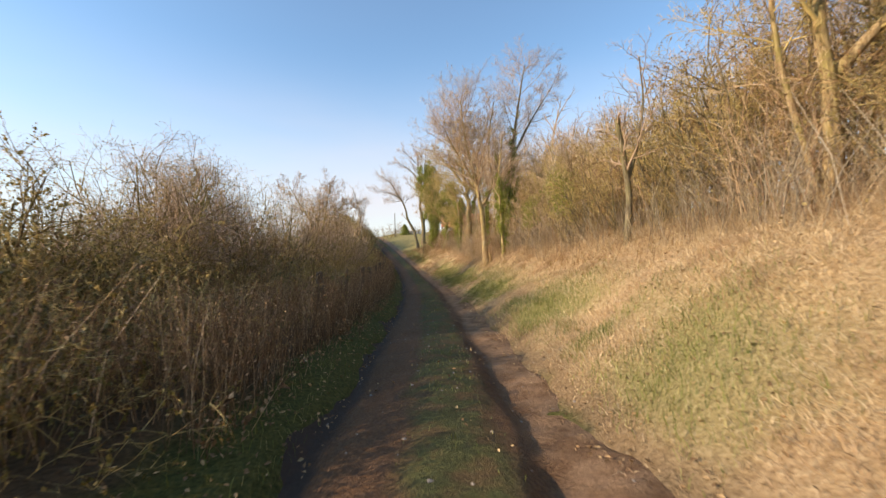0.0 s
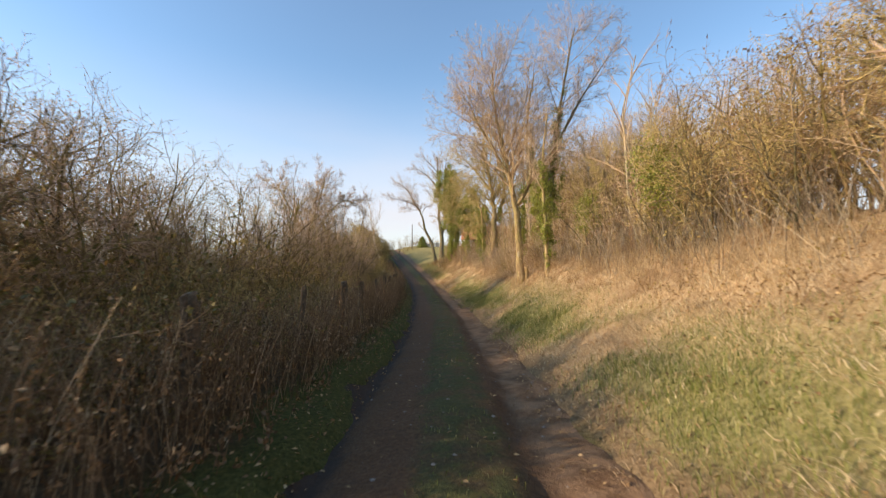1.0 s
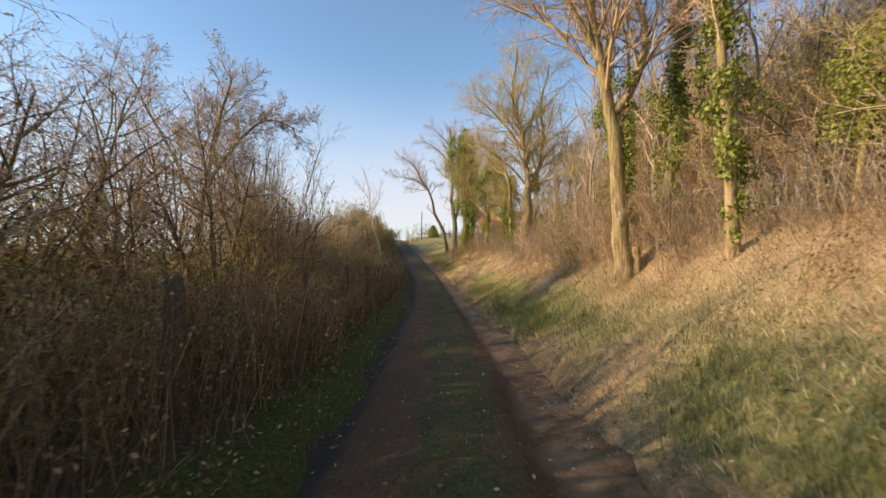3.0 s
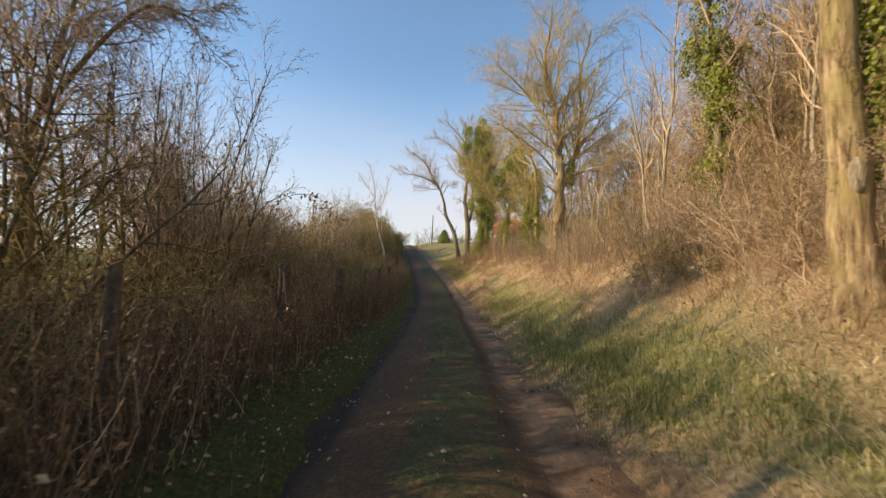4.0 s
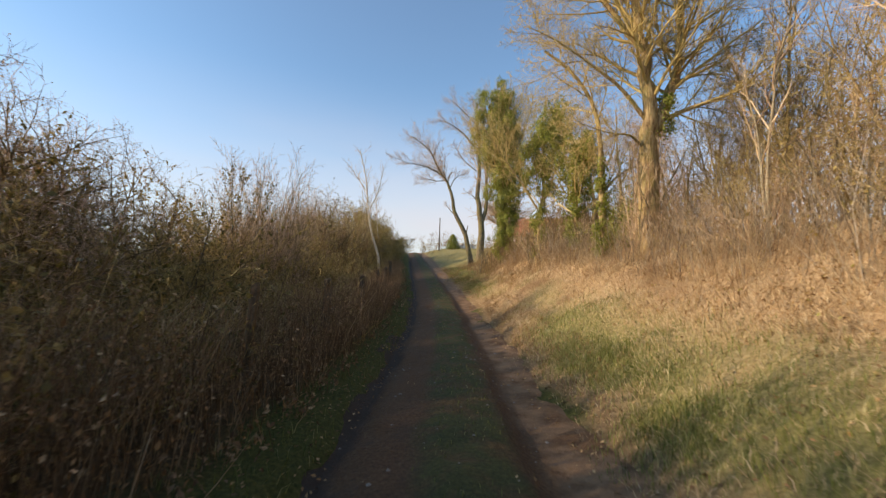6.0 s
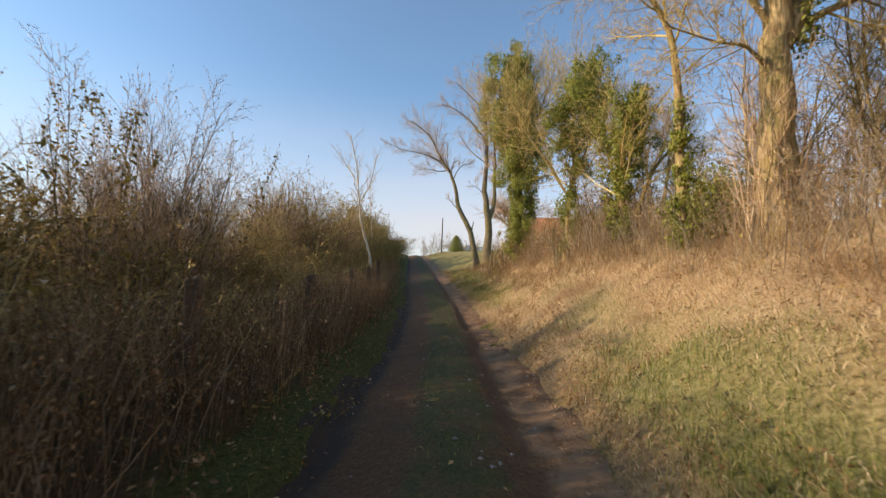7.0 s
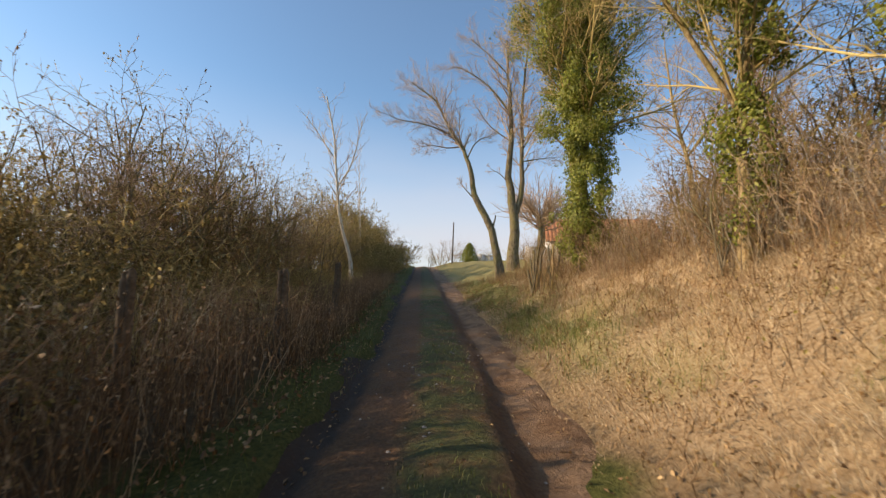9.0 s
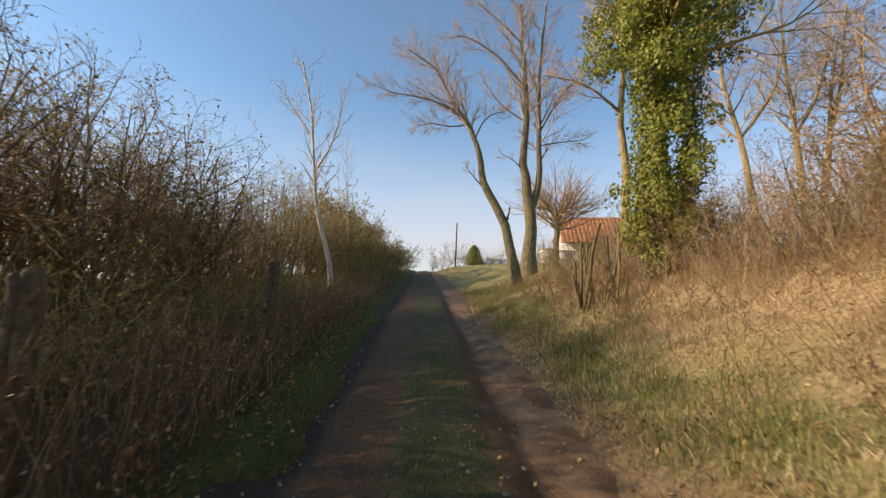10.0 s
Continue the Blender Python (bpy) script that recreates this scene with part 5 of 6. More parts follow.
# crooked trees that stand up out of the hedge
limb_tree("hedge_tree", "dark crooked tree with drooping twigs rising out of the hedge", (-6.85, 25.5), [
    ([(-6.85, 25.5, -0.3), (-6.83, 25.5, 1.2), (-6.8, 25.5, 2.3), (-6.6, 25.6, 3.7), (-6.45, 25.7, 4.7), (-6.3, 25.8, 5.5)], 0.10, 0.02, 16, 1.2, 0.35),
    ([(-6.72, 25.55, 2.8), (-6.1, 25.65, 3.8), (-5.4, 25.7, 4.4), (-4.7, 25.75, 4.2)], 0.055, 0.012, 12, 0.9, 0.15),
    ([(-6.82, 25.5, 2.3), (-7.5, 25.4, 3.6), (-8.1, 25.3, 4.7), (-8.5, 25.3, 5.4)], 0.06, 0.015, 12, 1.2, 0.15),
    ([(-6.65, 25.6, 3.4), (-6.9, 26.2, 4.5), (-6.8, 26.9, 5.3)], 0.045, 0.012, 8, 1.0, 0.15)], 175, BARK_DARK, TWIG_GREY, leaf=DULL_LEAF, leaf_count=1200, leaf_size=0.04, angle=52)

# pollard by the cottage
limb_tree("pollard_tree", "small pollarded tree with a round head of thin twigs", (-1.1, 74.0), [
    ([(-1.1, 74.0, 3.9), (-1.1, 74.0, 5.4), (-1.08, 74.0, 6.6), (-1.0, 74.0, 7.2)], 0.24, 0.15, 34, 4.0, 0.5)], 125, BARK_GREY, TWIG_GREY, specs=[Spec(5, 0.12, 0.08, 8, 34, 0.5, 0.2), Spec(3, 0.15, 0.03, 5, 35, 0.5, 0.1), Spec(1, 0.1, 0, 0, 0, 0, 0)], angle=58)

# dark bushes where the hedge meets the brow
for dx, dy, sz in ((-11.3, 64.9, 0.9), (-12.3, 69.4, 1.35), (-12.1, 72.0, 1.3), (-12.7, 67.4, 1.3), (-11.9, 66.4, 1.15), (-11.8, 68.4, 1.25), (-12.0, 70.6, 1.3), (-13.4, 73.0, 1.45), (-12.6, 75.5, 1.35), (-15.0, 76.0, 1.65), (-13.6, 79.0, 1.5), (-16.5, 74.0, 1.7)):
    copy_thing(KIND["evergreen"], pose(dx, dy, float(ground_z(dx, dy)) - 0.1, 0, 0, dx * 40) @ Matrix.Scale(sz, 4))
for du, dy, sz in ((-3.3, 63.5, 1.0), (-3.1, 66.0, 1.25), (-3.0, 68.5, 1.4), (-2.8, 71.5, 1.45), (-2.6, 75.5, 1.35), (-2.5, 79.5, 1.5), (-2.4, 84.0, 1.55), (-2.3, 89.0, 1.6), (-2.3, 95.0, 1.6)):
    dx = float(cx(dy)) + du
    copy_thing(KIND["evergreen"], pose(dx, dy, float(ground_z(dx, dy)) - 0.1, 0, 0, dy * 37) @ Matrix.Scale(sz, 4))
# garden shrubs on the brow
BROW_BUSHES = (
    (-11.9, 93.0, 1.2, "brown"), (-12.9, 91.0, 1.1, "olive"), (-7.0, 93.4, 0.75, "brown"), (-5.4, 91.0, 0.95, "olive"), (-12.6, 95.5, 0.65, "olive"), (-11.2, 97.0, 1.1, "brown"),
    (-6.2, 92.0, 0.7, "olive"), (-3.5, 93.0, 0.6, "brown"), (-1.5, 96.0, 0.8, "olive"), (-9.6, 97.0, 0.9, "brown"))
# low brush round the feet of the tall trees
FOOT_BUSHES = (
    (-2.2, 55.6, 0.34, "brown"), (4.5, 56.0, 1.0, "brown"), (2.6, 56.5, 0.8, "tan"), (-0.6, 58.5, 0.5, "brown"), (-1.6, 58.0, 0.3, "tan"), (-0.2, 61.5, 0.45, "brown"),
    (1.0, 63.0, 0.5, "tan"), (0.6, 60.0, 0.5, "brown"), (2.0, 60.5, 0.6, "brown"), (-1.6, 55.2, 0.4, "tan"), (-2.4, 56.0, 0.3, "brown"), (-1.8, 60.6, 0.52, "brown"),
    (-1.1, 60.2, 0.58, "brown"), (-0.7, 62.0, 0.5, "brown"), (-1.5, 59.0, 0.4, "brown"), (-2.5, 62.5, 0.3, "tan"), (0.3, 57.5, 0.85, "brown"), (1.5, 58.6, 0.85, "brown"))
# brush on the mound beside the ivy column
MOUND_BUSHES = (
    (0.2, 53.8, 0.55, "brown"), (1.4, 52.2, 0.75, "brown"), (2.4, 51.0, 0.85, "tan"), (0.9, 50.4, 0.6, "brown"), (3.4, 53.0, 0.95, "brown"), (-0.9, 51.2, 0.35, "tan"),
    (-1.3, 52.4, 0.42, "tan"), (-0.5, 51.7, 0.45, "tan"), (0.1, 51.2, 0.5, "tan"), (-2.6, 54.9, 0.3, "tan"), (-1.5, 54.0, 0.42, "brown"), (-1.9, 52.2, 0.36, "brown"),
    (-0.4, 52.6, 0.5, "brown"), (2.2, 49.6, 0.6, "brown"), (3.0, 50.2, 0.7, "brown"), (3.9, 49.4, 0.75, "brown"), (4.8, 50.8, 0.8, "brown"), (2.9, 52.0, 0.7, "tan"),
    (4.2, 52.4, 0.75, "brown"), (5.6, 49.2, 0.9, "brown"), (1.7, 50.8, 0.55, "tan"), (5.6, 53.0, 0.9, "brown"), (3.6, 54.4, 0.75, "tan"))
# clumps beside the lane
BANK_BUSHES = (
    (-5.5, 33.5, 0.55, "dark"), (2.0, 39.7, 0.5, "tan"), (2.9, 39.8, 0.6, "tan"), (3.3, 40.8, 0.7, "tan"))
for bushes in (BROW_BUSHES, FOOT_BUSHES, MOUND_BUSHES, BANK_BUSHES):
    for dx, dy, sz, k in bushes:
        copy_thing(KIND[k], pose(dx, dy, float(ground_z(dx, dy)) - 0.05, 0, 0, dx * 53) @ Matrix.Scale(sz, 4))


def conifer(x, y, height):
    """A garden conifer: a trunk with whorls of drooping sprays."""
    rng = np.random.default_rng(5)
    ob = stand(thing("conifer", "small dark green garden conifer with a pointed top", "tree"), x, y)
    tr = Geo()
    tubes(tr, [([Vector((0, 0, 0)), Vector((0.02, 0, height * 0.5)), Vector((0, 0.02, height))], [0.09, 0.06, 0.01])])
    part("trunk", tr, BARK_DARK, ob)
    g = Geo()
    h = rng.uniform(0.1, 1.0, 5000) ** 1.2 * height
    r = (1.0 - h / height) ** 0.55 * height * 0.5 * rng.uniform(0.3, 1.05, 5000) + 0.03
    a = rng.uniform(0, 6.28, 5000)
    pos = np.stack([r * np.cos(a), r * np.sin(a), h], 1)
    leaves(g, rng, pos, 0.14, 0.6, np.stack([np.cos(a), np.sin(a), np.full(5000, 0.3)], 1), 0.4)
    part("foliage", g, IVY_LEAF, ob)["kind"] = "stuff"


conifer(-8.3, 92.5, 2.35)


for dx, dy, sz in ((2.5, 42.9, 0.5), (3.2, 43.6, 0.6)):
    g = Geo()
    rng = np.random.default_rng(int(dx * 100))
    hb = stand(thing("ivy_mound", "low mound of dark glossy ivy on the bank top", "shrub"), dx, dy)
    ball = unit(rng.normal(size=(2600, 3))) * (rng.uniform(0.1, 1.0, 2600) ** 0.4)[:, None]
    ball[:, 2] = np.abs(ball[:, 2])
    wob = 1 + 0.35 * np.sin(ball[:, :1] * 7 + dx * 9) * np.cos(ball[:, 1:2] * 6)
    leaves(g, rng, ball * wob * sz * np.array([1.6, 1.6, 2.9]), 0.075, 0.8, ball, 0.7)
    part("foliage", g, IVY_LEAF, hb)["kind"] = "stuff"
    tw = Geo()
    out2 = [[], []]
    r2 = random.Random(int(dx * 100))
    for _ in range(7):
        grow(r2, Vector((r2.uniform(-0.2, 0.2), r2.uniform(-0.2, 0.2), 0)), Vector((r2.uniform(-0.5, 0.5), r2.uniform(-0.5, 0.5), 1)), 2.4 * sz, 0.02, [Spec(5, 0.12, 0, 5, 45, 0.4, 0.3), Spec(3, 0.2, 0, 0, 0, 0, 0)], 0, out2)
    tubes(tw, out2[0] + out2[1])
    part("wood", tw, BARK_DARK, hb)["kind"] = "stuff"


# ---- cottage, walls and pole on the brow ----
def box(geo, x0, y0, z0, x1, y1, z1):
    v = [(x, y, z) for z in (z0, z1) for y in (y0, y1) for x in (x0, x1)]
    geo.add(v, [(0, 2, 3, 1), (4, 5, 7, 6), (0, 1, 5, 4), (2, 6, 7, 3), (0, 4, 6, 2), (1, 3, 7, 5)])


def plain_mat(name, a, b, rough, scale, depth=0.01):
    mat, nt, bsdf = start_mat(name, rough, 0.25)
    n = noise_node(nt, scale, 5.0, 0.6)
    r = ramp_node(nt, [(0.3, a), (0.7, b)])
    nt.links.new(n, r.inputs["Fac"])
    nt.links.new(r.outputs["Color"], bsdf.inputs["Base Color"])
    bump(nt, bsdf, n, 0.4, depth)
    return mat


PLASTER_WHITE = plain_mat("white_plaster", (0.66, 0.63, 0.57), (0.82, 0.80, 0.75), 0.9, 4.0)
CLAY_TILE = plain_mat("clay_tile", (0.44, 0.17, 0.08), (0.66, 0.30, 0.15), 0.85, 6.0)
DARK_PANE = plain_mat("window_pane", (0.02, 0.025, 0.03), (0.04, 0.045, 0.05), 0.1, 2.0)
WEATHERED = plain_mat("weathered_wood", (0.06, 0.048, 0.036), (0.18, 0.15, 0.12), 0.9, 18.0)


def cottage():
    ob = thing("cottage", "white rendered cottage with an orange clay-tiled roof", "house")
    x0, x1, y0, y1 = -0.4, 9.0, 77.5, 83.5
    zg = float(ground_z(3.0, 79.0)) - 0.3
    ze, zr = 5.9, 8.3
    g = Geo()
    box(g, x0 + 0.3, y0 + 0.3, zg, x1 - 0.3, y1 - 0.3, ze)
    for gx in (x0 + 0.3, x1 - 0.55):
        my = (y0 + y1) / 2
        v = [(gx, y0 + 0.3, ze), (gx, y1 - 0.3, ze), (gx, my, zr - 0.15), (gx + 0.25, y0 + 0.3, ze), (gx + 0.25, y1 - 0.3, ze), (gx + 0.25, my, zr - 0.15)]
        g.add(v, [(0, 2, 1), (3, 4, 5)])
        g.add(v, [(0, 3, 5, 2), (1, 2, 5, 4)])
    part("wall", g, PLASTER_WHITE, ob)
    roof = new("roof")
    roof.parent = ob
    my = (y0 + y1) / 2
    rise, run = zr - ze, my - y0
    tile = Geo()
    for k in range(2):
        sgn = 1 if k == 0 else -1
        ya, yb = (y0 - 0.15, my) if k == 0 else (y1 + 0.15, my)
        courses, cols = 14, 30
        for c in range(courses):
            f0, f1 = c / courses, (c + 1.25) / courses
            for q in range(cols):
                qa = x0 + (x1 - x0) * q / cols
                qb = x0 + (x1 - x0) * (q + 0.93) / cols
                za, zb = ze - 0.1 + (rise + 0.1) * f0, ze - 0.1 + (rise + 0.1) * min(1, f1)
                p0, p1 = ya + (yb - ya) * f0, ya + (yb - ya) * min(1, f1)
                mid = (qa + qb) / 2
                tile.add([(qa, p0, za + 0.03), (mid, p0, za + 0.07), (qb, p0, za + 0.03), (qa, p1, zb), (mid, p1, zb + 0.04), (qb, p1, zb)], [(0, 1, 4, 3), (1, 2, 5, 4)])
    me = tile.mesh("tiling", CLAY_TILE, False)
    t = part("tiling", me, CLAY_TILE, roof, "orange clay roof tiles")
    t["kind"] = "stuff"
    under = Geo()
    v = [(x0, y0, ze - 0.12), (x1, y0, ze - 0.12), (x1, my, zr - 0.1), (x0, my, zr - 0.1), (x0, y1, ze - 0.12), (x1, y1, ze - 0.12)]
    under.add(v, [(0, 1, 2, 3), (3, 2, 5, 4)])
    part("roof_deck", under, WEATHERED, roof)
    for wx in (1.6, 4.4, 7.0):
        fr = Geo()
        box(fr, wx - 0.05, y0 + 0.24, zg + 0.9, wx + 1.05, y0 + 0.32, zg + 1.1 + 0.9)
        w = part("window", fr, WEATHERED, ob)
        pg = Geo()
        box(pg, wx + 0.04, y0 + 0.225, zg + 1.0, wx + 0.48, y0 + 0.25, zg + 1.9)
        box(pg, wx + 0.54, y0 + 0.225, zg + 1.0, wx + 0.96, y0 + 0.25, zg + 1.9)
        part("pane", pg, DARK_PANE, w)


cottage()


def garden_wall(x0, y0, x1, y1, height, label):
    """A low wall with a coping, in bays that step with the ground."""
    ob = thing("garden_wall", label, "wall")
    n = max(2, int(math.hypot(x1 - x0, y1 - y0) / 0.9))
    for i in range(n):
        xa, ya = x0 + (x1 - x0) * i / n, y0 + (y1 - y0) * i / n
        xb, yb = x0 + (x1 - x0) * (i + 1) / n, y0 + (y1 - y0) * (i + 1) / n
        z = min(float(ground_z(xa, ya)), float(ground_z(xb, yb)))
        top = (float(ground_z(xa, ya)) + float(ground_z(xb, yb))) / 2 + height
        g = Geo()
        box(g, xa, min(ya, yb) - 0.12, z - 0.2, xb, max(ya, yb) + 0.12, top)
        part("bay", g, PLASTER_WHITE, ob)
        c = Geo()
        box(c, xa - 0.01, min(ya, yb) - 0.17, top, xb + 0.01, max(ya, yb) + 0.17, top + 0.06)
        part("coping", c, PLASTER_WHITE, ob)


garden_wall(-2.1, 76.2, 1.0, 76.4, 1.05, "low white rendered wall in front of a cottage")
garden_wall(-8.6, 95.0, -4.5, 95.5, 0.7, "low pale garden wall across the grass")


def pole(x, y, height):
    ob = stand(thing("telegraph_pole", "thin dark wooden pole standing in the grass", "pole"), x, y)
    g = Geo()
    tubes(g, [([Vector((0, 0, 0)), Vector((0.02, 0, height * 0.5)), Vector((0.03, 0, height))], [0.10, 0.09, 0.07])])
    part("shaft", g, WEATHERED, ob)


pole(-10.3, 92.0, 5.0)


# ---- fence posts in the hedge foot ----
POST_WOOD = plain_mat("post_wood", (0.065, 0.047, 0.029), (0.20, 0.148, 0.095), 0.9, 18.0)


def fence_post(label, half_x, half_y, height, seed):
    """A split post: a squared shaft that twists a little, with a worn, sloping top and a cleft down one face."""
    ob = thing("fence_post", label, "fence post", "fence posts along the lane")
    rnd = random.Random(seed)
    ring = [(-1, -0.75), (-0.7, -1), (-0.1, -1), (0.0, -0.8), (0.1, -1), (0.75, -1), (1, -0.7), (1, 0.7), (0.7, 1), (-0.75, 1), (-1, 0.7)]
    levels = [-0.1, 0.15, 0.4, 0.65, 0.9, height - 0.12, height - 0.03, height]
    rows = []
    for i, z in enumerate(levels):
        shrink = 1.06 - 0.03 * i if i < 6 else (0.86 if i == 6 else 0.7)
        ox, oy = rnd.gauss(0, 0.005), rnd.gauss(0, 0.005)
        tw = 0.03 * i
        row = []
        for a, b in ring:
            vx, vy = a * half_x * shrink + rnd.gauss(0, 0.003), b * half_y * shrink + rnd.gauss(0, 0.003)
            row.append((vx * math.cos(tw) - vy * math.sin(tw) + ox, vx * math.sin(tw) + vy * math.cos(tw) + oy, z + (a * 0.02 + rnd.gauss(0, 0.004) if i > 5 else 0)))
        rows.append(row)
    k = len(ring)
    faces = [(r * k + q, r * k + (q + 1) % k, (r + 1) * k + (q + 1) % k, (r + 1) * k + q) for r in range(len(levels) - 1) for q in range(k)]
    g = Geo()
    g.add([v for row in rows for v in row], faces)
    g.add(rows[-1], [tuple(range(k))])
    part("shaft", g, POST_WOOD, ob)
    return ob


frnd = random.Random(15)
thick_post = fence_post("thick squared brown fence post standing in dead stems", 0.085, 0.07, 1.42, 9)
thin_post = fence_post("thin dark weathered fence post standing in dead stems", 0.05, 0.045, 1.42, 10)
places = {"thick": [], "thin": []}
for kind, ys in (("thick", (10.6, 16.9, 19.7, 26.7, 29.9, 36.6, 40.0, 47.2, 51.1)), ("thin", (13.95, 23.4, 33.2, 44.0))):
    for py in ys:
        px = float(cx(py)) - 2.4 + frnd.uniform(-0.04, 0.04)
        pz = float(ground_z(px, py))
        top = float(ground_z(float(cx(py)), py)) + 1.48 + frnd.uniform(-0.05, 0.05)
        places[kind].append(pose(px, py, min(pz, top - 1.42), frnd.uniform(-3, 3), frnd.uniform(-3, 3), frnd.uniform(-14, 14)))
for ob, spots in ((thick_post, places["thick"]), (thin_post, places["thin"])):
    for m in spots[1:]:
        copy_thing(ob, m)
    ob.matrix_basis = spots[0]


# coppiced stems by the lane, cut off at chest height
def coppice(x, y):
    rnd = random.Random(int(y * 10))
    ob = stand(thing("coppice_stool", "clump of upright cut brown stems", "shrub"), x, y)
    for i in range(13):
        a, r = rnd.uniform(0, 6.28), 0.55 * math.sqrt(rnd.random())
        h = rnd.uniform(0.5, 1.5)
        lx, ly = rnd.gauss(0, 0.16), rnd.gauss(0, 0.16)
        rr = rnd.uniform(0.012, 0.032)
        g = Geo()
        p = [Vector((r * math.cos(a) + lx * f * h + rnd.gauss(0, 0.02), r * math.sin(a) + ly * f * h + rnd.gauss(0, 0.02), h * f)) for f in (0, 0.35, 0.7, 1.0)]
        tubes(g, [(p, [rr * 1.2, rr * 1.1, rr, rr * 0.8])])
        part("stem", g, BARK_TAN if i % 3 == 0 else BARK_GREY, ob)


coppice(-2.3, 53.0)
coppice(-2.0, 54.4)


# long leafy shoots that stick out of the hedge
def shoot(x, y, line, seed, count):
    rnd, rng = random.Random(seed), np.random.default_rng(seed)
    ob = stand(thing("bramble_shoot", "long arching bramble shoot with dark leaves", "shrub"), x, y)
    pts = smooth_line(line)
    n = len(pts) - 1
    g = Geo()
    tubes(g, [(pts, [0.011 * (1 - 0.7 * i / n) for i in range(n + 1)])])
    part("cane", g, TWIG_RED, ob)
    lf = Geo()
    pos = points_on([(pts, None)], rng, count, 0.35) + rng.normal(size=(count, 3)) * 0.05
    leaves(lf, rng, pos, 0.065, 0.5)
    part("foliage", lf, BRAMBLE_LEAF, ob)["kind"] = "stuff"


shoot(-6.9, 40.2, [(0, 0, 0), (0.05, 0, 1.0), (0.2, 0, 1.8), (0.5, -0.05, 2.8), (0.85, -0.12, 3.6)], 71, 90)
base = float(ground_z(-4.9, 27.9))
shoot(-4.9, 27.9, [(0, 0, 0), (0.15, -0.15, 1.4 - base), (0.45, -0.3, 2.0 - base), (0.8, -0.4, 2.2 - base), (1.16, -0.4, 2.22 - base), (1.4, -0.4, 2.09 - base), (1.62, -0.4, 1.78 - base)], 72, 60)


def bent_stem(x, y, line):
    ob = stand(thing("bent_stem", "pale dead stem bent over in front of the hedge", "dead stem"), x, y)
    pts = smooth_line(line)
    g = Geo()
    tubes(g, [(pts, [0.010 - 0.006 * i / len(pts) for i in range(len(pts))])])
    part("stem", g, BARK_PALE, ob)


bent_stem(-3.75, 24.9, [(0, 0, 0), (0.0, 0.1, 0.7), (0.1, 0.2, 1.25), (0.4, 0.3, 1.42), (0.68, 0.35, 1.25), (0.75, 0.37, 0.85)])
srnd = random.Random(73)
for k in range(9):
    sy = 37.7 + 0.33 * k
    sx = float(cx(sy)) - srnd.uniform(4.6, 6.2)
    sh, sl, sm = srnd.uniform(3.3, 4.4), srnd.uniform(-0.5, 0.9), srnd.uniform(-0.5, 0.3)
    shoot(sx, sy, [(0, 0, 0), (sl * 0.05, sm * 0.05, sh * 0.35), (sl * 0.25, sm * 0.3, sh * 0.65), (sl * 0.6, sm * 0.6, sh * 0.88), (sl, sm, sh)], 80 + k, 110)


# ---- ground cover ----
grng = np.random.default_rng(500)


def scatter(n, u0, u1, y0, y1):
    y = grng.uniform(y0, y1, n)
    u = grng.uniform(u0, u1, n)
    x = cx(y) + u
    return x, y, u


def lean_of(n, amount, bias=(0, 0)):
    v = grng.normal(size=(n, 3)) * amount
    v[:, 0] += bias[0]
    v[:, 1] += bias[1]
    v[:, 2] = 0
    return v


def cover(name, geo, mat, label, category):
    ob = new(name, geo.mesh(name, mat, False))
    return tagged(ob, label, category, kind="stuff")


# straw on the bank
g = Geo()
x, y, u = scatter(230000, 1.3, 5.3, 0.0, 56.0)
gm = green_at(x, y)
clump = value_noise(x, y, 0.45, 31)
shoulder = np.clip((u - 1.5 + value_noise(x, y, 0.7, 33) * 0.4) / 0.75, 0.22, 1)
keep = (grng.random(len(x)) < np.clip(0.55 + clump * 0.7, 0.1, 1) * shoulder) & (grng.random(len(x)) > gm * 0.75)
x, y, u, clump = x[keep], y[keep], u[keep], clump[keep]
h = grng.uniform(0.05, 0.15, len(x)) * (1 + 0.5 * clump) * np.interp(u, [1.5, 2.0, 3.8, 4.6, 5.6], [0.6, 1.0, 1.2, 2.2, 3.0])
blades(g, np.stack([x, y, surface_z(x, y)], 1), h, np.full(len(x), 0.0042), lean_of(len(x), 0.85, (-0.5, 0.0)), grng, 0.62)
# tussocks: long blades that fall outwards and down the slope
tx, ty, tu = scatter(2600, 1.75, 5.2, 0.0, 57.0)
tk = green_at(tx, ty) < 0.35
tx, ty = tx[tk], ty[tk]
tn = 26
off = grng.normal(size=(len(tx) * tn, 2)) * 0.085
px_, py_ = np.repeat(tx, tn) + off[:, 0], np.repeat(ty, tn) + off[:, 1]
size_ = np.repeat(grng.uniform(0.6, 1.3, len(tx)), tn)
fall = np.stack([off[:, 0] * 7 - 0.45, off[:, 1] * 7, np.zeros(len(px_))], 1) + grng.normal(size=(len(px_), 3)) * np.array([0.25, 0.25, 0])
blades(g, np.stack([px_, py_, surface_z(px_, py_)], 1), grng.uniform(0.10, 0.23, len(px_)) * size_, np.full(len(px_), 0.003), fall, grng, 0.55)
cover("dry_grass", g, STRAW, "matted straw-coloured winter grass on the bank", "grass")

